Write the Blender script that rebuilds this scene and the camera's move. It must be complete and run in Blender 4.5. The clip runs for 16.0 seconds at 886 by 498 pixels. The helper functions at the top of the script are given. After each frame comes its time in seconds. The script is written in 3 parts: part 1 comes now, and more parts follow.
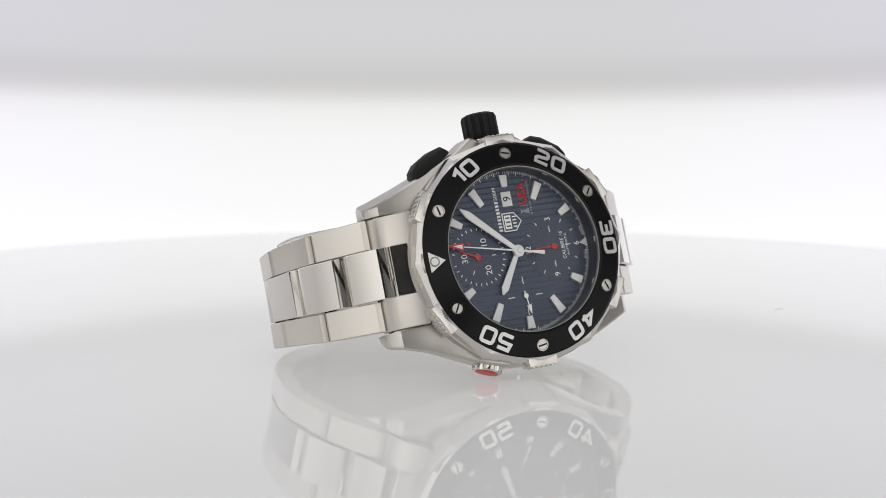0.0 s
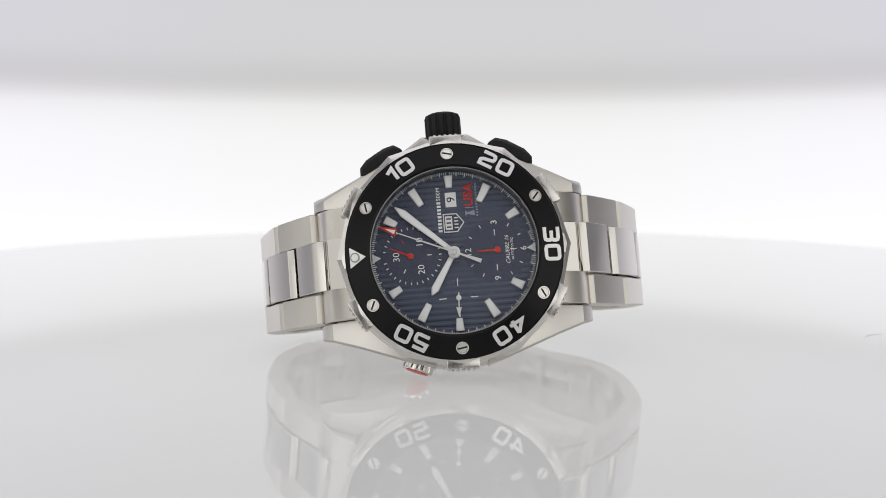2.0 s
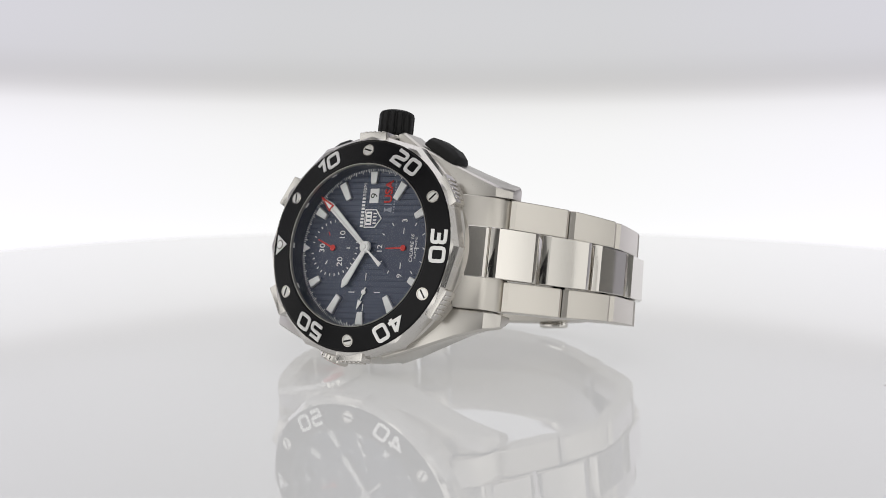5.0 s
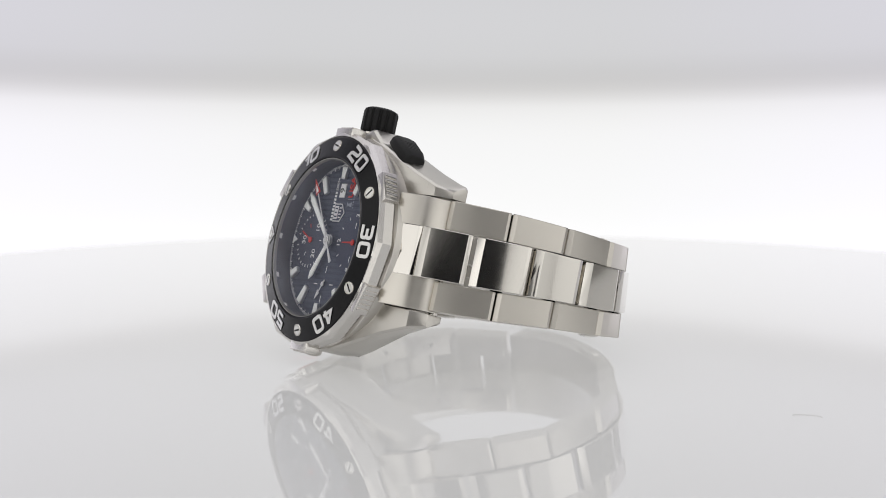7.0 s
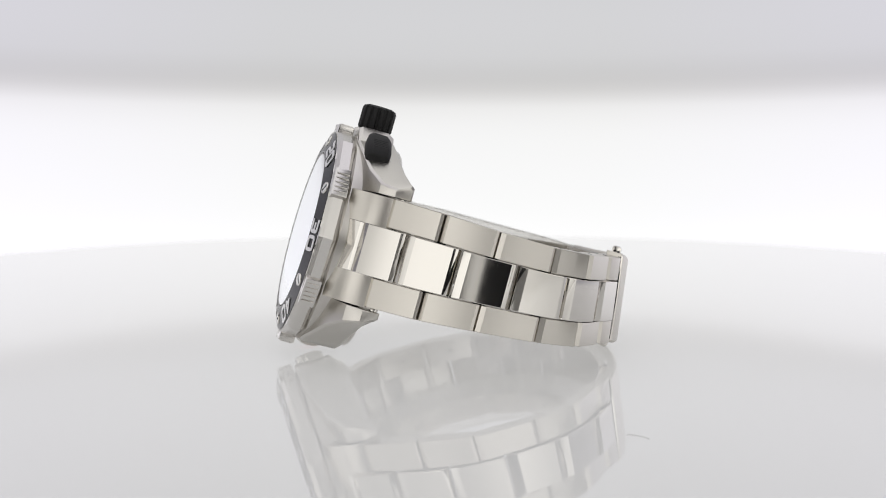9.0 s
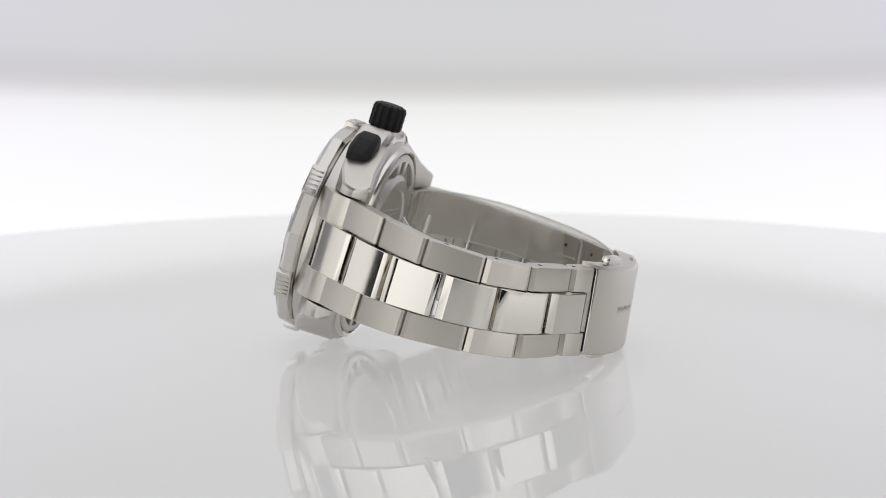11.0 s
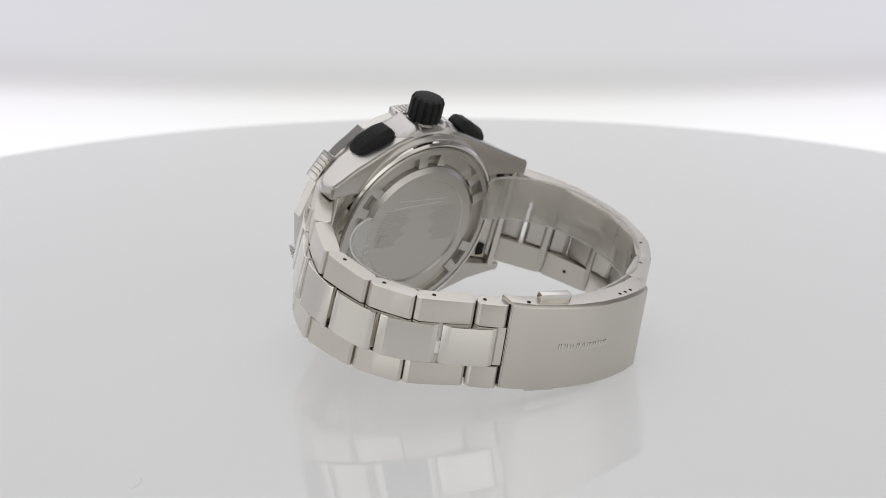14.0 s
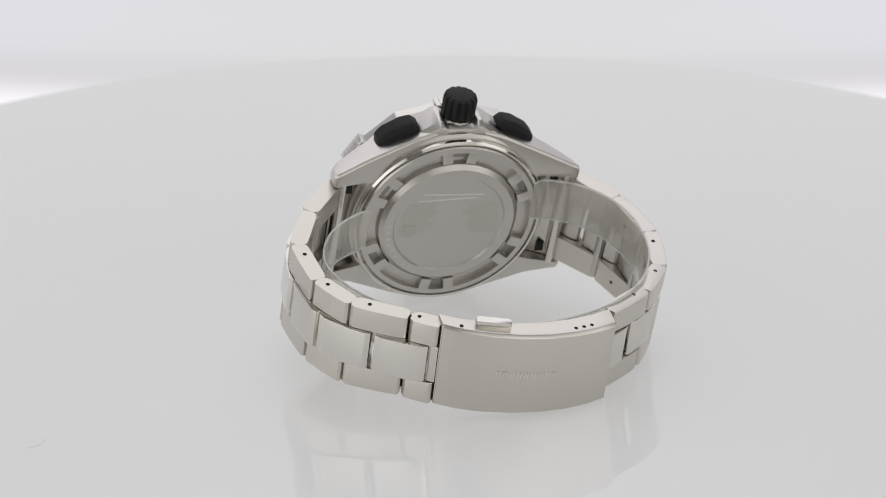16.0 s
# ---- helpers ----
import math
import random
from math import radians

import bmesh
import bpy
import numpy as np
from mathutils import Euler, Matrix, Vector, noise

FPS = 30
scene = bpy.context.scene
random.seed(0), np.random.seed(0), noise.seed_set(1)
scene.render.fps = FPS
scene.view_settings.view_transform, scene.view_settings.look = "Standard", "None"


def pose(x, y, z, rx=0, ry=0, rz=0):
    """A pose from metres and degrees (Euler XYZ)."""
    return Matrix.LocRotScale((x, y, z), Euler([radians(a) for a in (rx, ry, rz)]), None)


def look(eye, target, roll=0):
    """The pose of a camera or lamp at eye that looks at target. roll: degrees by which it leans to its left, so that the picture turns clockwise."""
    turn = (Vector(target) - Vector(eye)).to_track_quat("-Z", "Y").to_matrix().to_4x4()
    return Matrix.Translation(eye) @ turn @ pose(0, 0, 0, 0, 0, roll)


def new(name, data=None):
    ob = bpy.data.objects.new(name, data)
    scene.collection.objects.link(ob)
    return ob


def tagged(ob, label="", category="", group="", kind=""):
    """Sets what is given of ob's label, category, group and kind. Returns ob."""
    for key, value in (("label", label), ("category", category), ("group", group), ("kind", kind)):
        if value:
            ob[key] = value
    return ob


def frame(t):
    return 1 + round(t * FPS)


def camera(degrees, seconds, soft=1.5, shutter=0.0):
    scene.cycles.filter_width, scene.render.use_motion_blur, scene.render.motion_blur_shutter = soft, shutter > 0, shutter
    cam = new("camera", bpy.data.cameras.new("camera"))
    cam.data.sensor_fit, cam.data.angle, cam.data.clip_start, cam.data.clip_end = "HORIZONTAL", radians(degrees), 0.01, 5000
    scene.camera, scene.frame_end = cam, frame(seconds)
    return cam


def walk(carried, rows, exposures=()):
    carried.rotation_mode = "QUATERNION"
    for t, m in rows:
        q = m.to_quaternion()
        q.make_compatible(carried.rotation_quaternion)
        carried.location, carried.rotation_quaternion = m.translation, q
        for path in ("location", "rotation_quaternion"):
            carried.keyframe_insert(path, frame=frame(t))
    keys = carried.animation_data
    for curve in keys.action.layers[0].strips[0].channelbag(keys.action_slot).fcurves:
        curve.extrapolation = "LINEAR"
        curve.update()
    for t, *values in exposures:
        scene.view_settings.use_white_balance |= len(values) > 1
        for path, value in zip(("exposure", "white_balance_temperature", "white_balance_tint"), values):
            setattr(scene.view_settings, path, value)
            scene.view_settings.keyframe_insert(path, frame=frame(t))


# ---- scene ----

# ================= camera and rig: a swinging arm carries the camera and, opposite, the lit backdrop =================
MM = 0.001
TURN = [ 18.01, 11.99, 6.02, 0.00, -5.97, -11.95, -17.97, -23.99, -29.95, -35.94, -41.93, -47.90, -53.85, -59.76,
        -65.71, -71.55, -77.36, -83.27, -89.18, -94.94, -100.52, -106.06, -111.73, -117.70, -123.84, -130.05, -136.11,
        -142.19, -148.17, -154.10, -159.91, -165.44, -171.28 ]
RISE = [ 7.75, 7.80, 7.76, 7.74, 7.79, 7.79, 7.77, 7.73, 7.70, 7.68, 7.68, 7.67, 7.62, 7.49, 7.37, 7.15, 6.94, 6.92,
        7.28, 7.51, 7.89, 8.48, 9.32, 10.48, 11.74, 13.14, 14.60, 15.96, 17.28, 18.59, 19.95, 21.30, 22.70 ]
TIMES = [0.5 * i for i in range(len(TURN))]
PIVOT = Vector((-0.00377, -0.00167, -0.00717))
ARM, LIFT, ROLL = 0.4682, 0.02797, 0.055


def rig(rise, ahead, up=0.0):
    """A place on the swinging arm: metres along the view from the lens, and metres above its axis."""
    a = radians(rise)
    f, u = Vector((0, math.cos(a), -math.sin(a))), Vector((0, math.sin(a), math.cos(a)))
    return PIVOT + f * (ahead - ARM) + u * (LIFT + up)


cam = camera(21.61, 16.0, soft=0.55)
cam.data.dof.use_dof, cam.data.dof.focus_distance, cam.data.dof.aperture_fstop = True, 0.437, 30.0
walk(cam, [(t, look(rig(e, 0), rig(e, 1), ROLL)) for t, e in zip(TIMES, RISE)],
     ((0.0, 0.0), (9.0, 0.0), (12.5, 0.04), (14.0, 0.08), (15.5, 0.14), (16.0, 0.15)))

# ================= world and light =================
world = bpy.data.worlds.new("studio_air")
scene.world = world
world.use_nodes = True
world.node_tree.nodes["Background"].inputs[0].default_value = (0.9, 0.92, 1.0, 1)
world.node_tree.nodes["Background"].inputs[1].default_value = 0.05
scene.view_settings.exposure = 0.0
SIDE_LIGHT, FRONT_LIGHT, BACK_LIGHT, TABLE_GLOW = 1.05, 1.33, 1.0, 0.305


# ================= materials =================
def material(name, color, rough=0.5, metal=0.0, ior=1.5, spec=0.5):
    m = bpy.data.materials.new(name)
    m.use_nodes = True
    b = m.node_tree.nodes["Principled BSDF"]
    b.inputs["Base Color"].default_value = (*color, 1)
    b.inputs["Roughness"].default_value = rough
    b.inputs["Metallic"].default_value = metal
    b.inputs["IOR"].default_value = ior
    b.inputs["Specular IOR Level"].default_value = spec
    return m, m.node_tree, b


def node(tree, kind, **values):
    n = tree.nodes.new(kind)
    for k, v in values.items():
        n.inputs[k].default_value = v
    return n


def grain(tree, b, stretch, scale, strength, rough, spread, wear=0.06):
    """Fine relief and uneven gloss on an object's own coordinates."""
    co = tree.nodes.new("ShaderNodeTexCoord")
    mp = node(tree, "ShaderNodeMapping", Scale=stretch)
    tree.links.new(co.outputs["Object"], mp.inputs[0])
    fine = node(tree, "ShaderNodeTexNoise", Scale=scale, Detail=4.0)
    tree.links.new(mp.outputs[0], fine.inputs["Vector"])
    big = node(tree, "ShaderNodeTexNoise", Scale=120.0, Detail=3.0)
    tree.links.new(co.outputs["Object"], big.inputs["Vector"])
    bump = node(tree, "ShaderNodeBump", Strength=strength, Distance=0.00004)
    tree.links.new(fine.outputs[0], bump.inputs["Height"])
    tree.links.new(bump.outputs[0], b.inputs["Normal"])
    mix = tree.nodes.new("ShaderNodeMath")
    mix.operation = "MULTIPLY_ADD"
    mix.inputs[1].default_value, mix.inputs[2].default_value = spread, rough - spread / 2
    tree.links.new(fine.outputs[0], mix.inputs[0])
    add = tree.nodes.new("ShaderNodeMath")
    add.operation = "MULTIPLY_ADD"
    add.inputs[1].default_value = wear
    tree.links.new(big.outputs[0], add.inputs[0])
    tree.links.new(mix.outputs[0], add.inputs[2])
    tree.links.new(add.outputs[0], b.inputs["Roughness"])


def steel(name, color, rough, stretch=None, scale=900.0, strength=0.1, spread=0.1):
    m, tree, b = material(name, color, rough, 1.0)
    if stretch:
        grain(tree, b, stretch, scale, strength, rough, spread)
    return m


STEEL = (0.64, 0.612, 0.562)
brushed = steel("brushed_steel", STEEL, 0.28, (0.6, 14, 0.6), 1500, 0.012, 0.09)
brushed_case = steel("brushed_case_steel", (0.615, 0.593, 0.555), 0.27, (14, 0.6, 0.6), 1500, 0.012, 0.09)
bezel_steel = steel("fine_brushed_bezel_steel", (0.68, 0.66, 0.63), 0.2, (14, 0.6, 0.6), 1500, 0.012, 0.08)
satin = steel("satin_steel", (0.60, 0.58, 0.545), 0.33, (1, 1, 1), 5000, 0.02, 0.10)
polished = steel("polished_steel", (0.70, 0.677, 0.635), 0.06, (3, 1, 1), 500, 0.006, 0.03)
print_white = material("white_print", (0.86, 0.86, 0.85), 0.5)[0]
print_silver = steel("silver_inlay", (0.82, 0.815, 0.80), 0.42)
lume = material("pale_lume", (0.92, 0.93, 0.90), 0.45)[0]
red = material("red_lacquer", (0.62, 0.035, 0.025), 0.35)[0]
grey_print = material("grey_print", (0.30, 0.32, 0.38), 0.5)[0]
# near-black stands in for the shade inside holes, slots and link gaps
void = material("hole_shade", (0.012, 0.012, 0.012), 0.8)[0]
ink = material("black_print", (0.02, 0.02, 0.02), 0.5)[0]
engraved = steel("engraved_steel", (0.36, 0.35, 0.33), 0.5)
etched = steel("etched_steel", (0.545, 0.525, 0.49), 0.42)
raised = steel("bright_engraving", (0.78, 0.77, 0.74), 0.3)

rubber, t_, b_ = material("black_rubber", (0.009, 0.009, 0.009), 0.55, 0.0, 1.45, 0.35)
grain(t_, b_, (1, 1, 1), 1800, 0.3, 0.55, 0.15)
ceramic, t_, b_ = material("black_bezel_enamel", (0.006, 0.006, 0.007), 0.24, 0.0, 1.45, 0.2)
grain(t_, b_, (1, 1, 1), 1200, 0.04, 0.2, 0.08)
dial_blue, t_, b_ = material("blue_dial_lacquer", (0.082, 0.095, 0.135), 0.32, 0.5, 1.5, 0.5)
grain(t_, b_, (1, 1, 1), 6000, 0.01, 0.32, 0.06)
dial_flat, t_, b_ = material("blue_subdial_lacquer", (0.066, 0.075, 0.112), 0.36, 0.4, 1.5, 0.5)
rehaut_mat = steel("dark_flange", (0.10, 0.11, 0.14), 0.3)


def glass_sheet(name, clear, rough, body=None, amount=0.0, least=0.006, most=0.95):
    m = bpy.data.materials.new(name)
    m.use_nodes = True
    tree = m.node_tree
    tree.nodes.clear()
    out = tree.nodes.new("ShaderNodeOutputMaterial")
    tr = node(tree, "ShaderNodeBsdfTransparent", Color=(*clear, 1))
    gl = node(tree, "ShaderNodeBsdfGlossy", Roughness=rough, Color=(0.97, 0.98, 1, 1))
    # gloss rises towards grazing view, the same from both faces
    lw = node(tree, "ShaderNodeLayerWeight", Blend=0.5)
    steep = tree.nodes.new("ShaderNodeMath")
    steep.operation = "POWER"
    steep.inputs[1].default_value = 6.0
    tree.links.new(lw.outputs["Facing"], steep.inputs[0])
    coat = node(tree, "ShaderNodeMapRange", **{"From Min": 0.0, "From Max": 0.27, "To Min": least, "To Max": most})
    tree.links.new(steep.outputs[0], coat.inputs[0])
    mix = tree.nodes.new("ShaderNodeMixShader")
    tree.links.new(coat.outputs[0], mix.inputs[0])
    first = tr
    if body:
        df = node(tree, "ShaderNodeBsdfTranslucent", Color=(*body, 1))
        dd = node(tree, "ShaderNodeBsdfDiffuse", Color=(*body, 1))
        half = node(tree, "ShaderNodeMixShader", Fac=0.5)
        tree.links.new(df.outputs[0], half.inputs[1])
        tree.links.new(dd.outputs[0], half.inputs[2])
        milk = node(tree, "ShaderNodeMixShader", Fac=amount)
        tree.links.new(tr.outputs[0], milk.inputs[1])
        tree.links.new(half.outputs[0], milk.inputs[2])
        first = milk
    tree.links.new(first.outputs[0], mix.inputs[1])
    tree.links.new(gl.outputs[0], mix.inputs[2])
    tree.links.new(mix.outputs[0], out.inputs[0])
    return m


crystal_mat = glass_sheet("coated_sapphire_crystal", (0.98, 0.985, 0.99), 0.0, least=0.013)
film_mat = glass_sheet("clear_plastic_film", (0.96, 0.96, 0.95), 0.1, (0.86, 0.83, 0.78), 0.29, 0.03, 0.5)
film_edge = glass_sheet("milky_film_edge", (0.95, 0.95, 0.94), 0.2, (0.9, 0.9, 0.88), 0.55, 0.04, 0.4)

# gloss acrylic with an even glow added in place of light from below; it lifts the shade under the watch
acrylic, t_, b_ = material("glowing_gloss_acrylic", (0.36, 0.36, 0.36), 0.0, 0.0, 1.41, 0.5)
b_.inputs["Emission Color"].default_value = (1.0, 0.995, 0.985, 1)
b_.inputs["Emission Strength"].default_value = TABLE_GLOW
co_ = t_.nodes.new("ShaderNodeTexCoord")
nz_ = node(t_, "ShaderNodeTexNoise", Scale=22.0, Detail=4.0)
t_.links.new(co_.outputs["Object"], nz_.inputs["Vector"])
mr_ = node(t_, "ShaderNodeMapRange", **{"From Min": 0.35, "From Max": 0.8, "To Min": 0.0, "To Max": 0.03})
t_.links.new(nz_.outputs[0], mr_.inputs[0])
t_.links.new(mr_.outputs[0], b_.inputs["Roughness"])
tent, t_, b_ = material("white_studio_paint", (0.74, 0.735, 0.72), 0.8)
grain(t_, b_, (1, 1, 1), 60, 0.1, 0.8, 0.1)
black_cloth = material("black_cloth", (0.012, 0.012, 0.013), 0.9)[0]
housing = material("black_lamp_housing", (0.03, 0.03, 0.03), 0.5)[0]


def glow(name, color, strength):
    m = bpy.data.materials.new(name)
    m.use_nodes = True
    tree = m.node_tree
    tree.nodes.clear()
    out = tree.nodes.new("ShaderNodeOutputMaterial")
    em = node(tree, "ShaderNodeEmission", Color=(*color, 1), Strength=strength)
    tree.links.new(em.outputs[0], out.inputs[0])
    return m, tree, em



def diffuser(name, strength, reach):
    """Softbox cloth: brightest in the middle, dimmer to its edges."""
    m, tree, em = glow(name, (1.0, 0.985, 0.96), strength)
    co = tree.nodes.new("ShaderNodeTexCoord")
    ln = tree.nodes.new("ShaderNodeVectorMath")
    ln.operation = "LENGTH"
    tree.links.new(co.outputs["Object"], ln.inputs[0])
    fall = node(tree, "ShaderNodeMapRange", **{"From Min": 0.15, "From Max": reach, "To Min": strength, "To Max": strength * 0.45})
    fall.interpolation_type = "SMOOTHSTEP"
    tree.links.new(ln.outputs["Value"], fall.inputs[0])
    tree.links.new(fall.outputs[0], em.inputs["Strength"])
    return m


side_glow = diffuser("side_diffuser", SIDE_LIGHT, 0.9)
front_glow = diffuser("front_diffuser", FRONT_LIGHT, 0.75)

# the screen glows by itself: a bright lower field, a dim seam, a greyer upper field and lavender corners are painted
# into its emission
screen_glow, t_, em_ = glow("painted_glow_screen", (1, 1, 1), BACK_LIGHT)
co_ = t_.nodes.new("ShaderNodeTexCoord")
sx_ = t_.nodes.new("ShaderNodeSeparateXYZ")
t_.links.new(co_.outputs["Object"], sx_.inputs[0])
SCREEN_FAR = 0.735


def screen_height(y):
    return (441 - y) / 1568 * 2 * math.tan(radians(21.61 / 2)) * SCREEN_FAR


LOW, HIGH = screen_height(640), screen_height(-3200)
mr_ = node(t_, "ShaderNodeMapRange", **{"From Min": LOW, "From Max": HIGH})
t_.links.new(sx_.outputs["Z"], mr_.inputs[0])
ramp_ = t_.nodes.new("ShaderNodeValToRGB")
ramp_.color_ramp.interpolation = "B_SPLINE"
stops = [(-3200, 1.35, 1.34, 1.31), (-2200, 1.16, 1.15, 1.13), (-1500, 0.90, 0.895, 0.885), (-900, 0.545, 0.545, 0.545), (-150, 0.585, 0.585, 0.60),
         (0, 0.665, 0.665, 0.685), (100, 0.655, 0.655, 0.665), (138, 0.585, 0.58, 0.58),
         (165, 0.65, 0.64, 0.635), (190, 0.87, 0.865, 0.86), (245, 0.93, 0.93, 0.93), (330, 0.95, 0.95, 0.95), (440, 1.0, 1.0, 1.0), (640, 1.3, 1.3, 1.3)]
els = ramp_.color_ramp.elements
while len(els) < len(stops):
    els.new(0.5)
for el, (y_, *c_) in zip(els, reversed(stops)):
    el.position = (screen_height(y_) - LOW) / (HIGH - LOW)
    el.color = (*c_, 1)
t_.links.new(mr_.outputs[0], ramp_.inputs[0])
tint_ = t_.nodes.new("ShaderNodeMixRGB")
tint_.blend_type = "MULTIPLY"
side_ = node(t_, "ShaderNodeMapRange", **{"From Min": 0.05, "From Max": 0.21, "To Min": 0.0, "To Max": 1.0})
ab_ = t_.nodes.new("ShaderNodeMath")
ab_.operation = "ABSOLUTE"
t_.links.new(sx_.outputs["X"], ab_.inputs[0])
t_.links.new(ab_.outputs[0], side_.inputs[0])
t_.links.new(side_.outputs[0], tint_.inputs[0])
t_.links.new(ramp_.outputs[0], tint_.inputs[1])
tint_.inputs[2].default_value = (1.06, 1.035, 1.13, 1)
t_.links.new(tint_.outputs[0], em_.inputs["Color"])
# its far sides are painted dimmer in the emission, with no lamps behind
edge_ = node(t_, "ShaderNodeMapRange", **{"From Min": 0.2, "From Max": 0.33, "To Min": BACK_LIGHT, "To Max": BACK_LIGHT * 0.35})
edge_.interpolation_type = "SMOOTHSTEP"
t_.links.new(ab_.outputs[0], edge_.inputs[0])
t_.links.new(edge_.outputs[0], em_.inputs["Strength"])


# ================= mesh helpers (millimetres in, metres out) =================
def part(name, bm, mat, parent=None, label="", smooth=20, where=None):
    bmesh.ops.recalc_face_normals(bm, faces=bm.faces[:])
    bmesh.ops.scale(bm, vec=(MM, MM, MM), verts=bm.verts[:])
    me = bpy.data.meshes.new(name)
    bm.to_mesh(me)
    bm.free()
    me.materials.append(mat)
    if smooth:
        me.polygons.foreach_set("use_smooth", [True] * len(me.polygons))
        me.set_sharp_from_angle(angle=radians(smooth))
    ob = new(name, me)
    if parent:
        ob.parent = parent
    if where:
        ob.matrix_basis = where
    if label:
        tagged(ob, label)
    return ob


def again(ob, parent, m):
    """One more of an alike piece on the same mesh."""
    o = new(ob.name.split(".")[0], ob.data)
    o.parent = parent
    o.matrix_basis = m
    return o


def mm(x, y, z=0, rx=0, ry=0, rz=0):
    return pose(x * MM, y * MM, z * MM, rx, ry, rz)


def lathe(profile, n=96, closed=True, bm=None):
    """Turns (radius, height) pairs round the z axis."""
    bm = bm or bmesh.new()
    rings = []
    for k in range(n):
        a = 2 * math.pi * k / n
        rings.append([bm.verts.new((r * math.cos(a), r * math.sin(a), z)) for r, z in profile])
    m = len(profile)
    for k in range(n):
        p, q = rings[k], rings[(k + 1) % n]
        for i in range(m if closed else m - 1):
            j = (i + 1) % m
            bm.faces.new((p[i], q[i], q[j], p[j]))
    return bm


def loft(sections, bm=None):
    """Joins rings of equal count into a closed solid."""
    bm = bm or bmesh.new()
    rings = [[bm.verts.new(v) for v in s] for s in sections]
    n = len(rings[0])
    for p, q in zip(rings, rings[1:]):
        for i in range(n):
            bm.faces.new((p[i], q[i], q[(i + 1) % n], p[(i + 1) % n]))
    bm.faces.new(rings[0])
    bm.faces.new(list(reversed(rings[-1])))
    return bm


def soften(bm, width, segments=2, angle=25):
    bmesh.ops.recalc_face_normals(bm, faces=bm.faces[:])
    edges = [e for e in bm.edges if len(e.link_faces) == 2 and e.calc_face_angle(0) > radians(angle)]
    bmesh.ops.bevel(bm, geom=edges, offset=width, segments=segments, profile=0.6, affect="EDGES", clamp_overlap=True)
    return bm


def block(x, y, z, bevel=0.0, at=(0, 0, 0), bm=None):
    """A box of full sizes x, y, z round a place."""
    b = bm or bmesh.new()
    made = bmesh.ops.create_cube(b, size=1, matrix=Matrix.Translation(at) @ Matrix.Diagonal((x, y, z, 1)))
    if bevel:
        es = list({e for v in made["verts"] for e in v.link_edges})
        bmesh.ops.bevel(b, geom=es, offset=bevel, segments=2, profile=0.6, affect="EDGES")
    return b


def plate(points, z0, z1, bevel=0.0, bm=None):
    """A flat outline with thickness."""
    bm = bm or bmesh.new()
    loft([[(x, y, z0) for x, y in points], [(x, y, z1) for x, y in points]], bm)
    if bevel:
        soften(bm, bevel, 1)
    return bm


def disc(r, z0, z1, n=32, bevel=0.0, at=(0, 0)):
    pts = [(at[0] + r * math.cos(2 * math.pi * k / n), at[1] + r * math.sin(2 * math.pi * k / n)) for k in range(n)]
    bm = plate(pts, z0, z1)
    if bevel:
        soften(bm, bevel, 2, 60)
    return bm


def letters(text, height, depth=0.12, bold=0.0, wide=1.0, slant=0.0):
    """Lettering in the built-in font, its capitals that high, centred on the origin."""
    cu = bpy.data.curves.new("lettering", "FONT")
    cu.body, cu.size, cu.extrude, cu.offset, cu.shear = text, 1.0, 0.0, bold, slant
    cu.resolution_u = 3
    ob = new("lettering", cu)
    bpy.context.view_layer.update()
    me = bpy.data.meshes.new_from_object(ob.evaluated_get(bpy.context.evaluated_depsgraph_get()))
    bm = bmesh.new()
    bm.from_mesh(me)
    bpy.data.objects.remove(ob)
    bpy.data.meshes.remove(me)
    xs, ys = [v.co.x for v in bm.verts], [v.co.y for v in bm.verts]
    cx, cy, k = (min(xs) + max(xs)) / 2, (min(ys) + max(ys)) / 2, height / (max(ys) - min(ys))
    for v in bm.verts:
        v.co = Vector(((v.co.x - cx) * k * wide, (v.co.y - cy) * k, 0))
    ext = bmesh.ops.extrude_face_region(bm, geom=bm.faces[:])
    bmesh.ops.translate(bm, vec=(0, 0, depth), verts=[g for g in ext["geom"] if isinstance(g, bmesh.types.BMVert)])
    return bm


def stroke(path, width, z0, z1, closed=False, bm=None):
    """A ribbon of even width along a path with mitred corners, with thickness."""
    bm = bm or bmesh.new()
    pts = [Vector(p) for p in path]
    n = len(pts)
    rows = []
    for i, p in enumerate(pts):
        d0 = (p - pts[i - 1]).normalized() if i or closed else (pts[1] - p).normalized()
        d1 = (pts[(i + 1) % n] - p).normalized() if i < n - 1 or closed else d0
        m = Vector((-(d0.y + d1.y), d0.x + d1.x)).normalized()
        m *= width / 2 / max(0.45, m.dot(Vector((-d0.y, d0.x))))
        rows.append([bm.verts.new((q.x, q.y, z)) for q, z in ((p + m, z0), (p + m, z1), (p - m, z1), (p - m, z0))])
    for i in range(n if closed else n - 1):
        a, b = rows[i], rows[(i + 1) % n]
        for k in range(4):
            bm.faces.new((a[k], b[k], b[(k + 1) % 4], a[(k + 1) % 4]))
    if not closed:
        bm.faces.new(rows[0])
        bm.faces.new(rows[-1][::-1])
    return bm


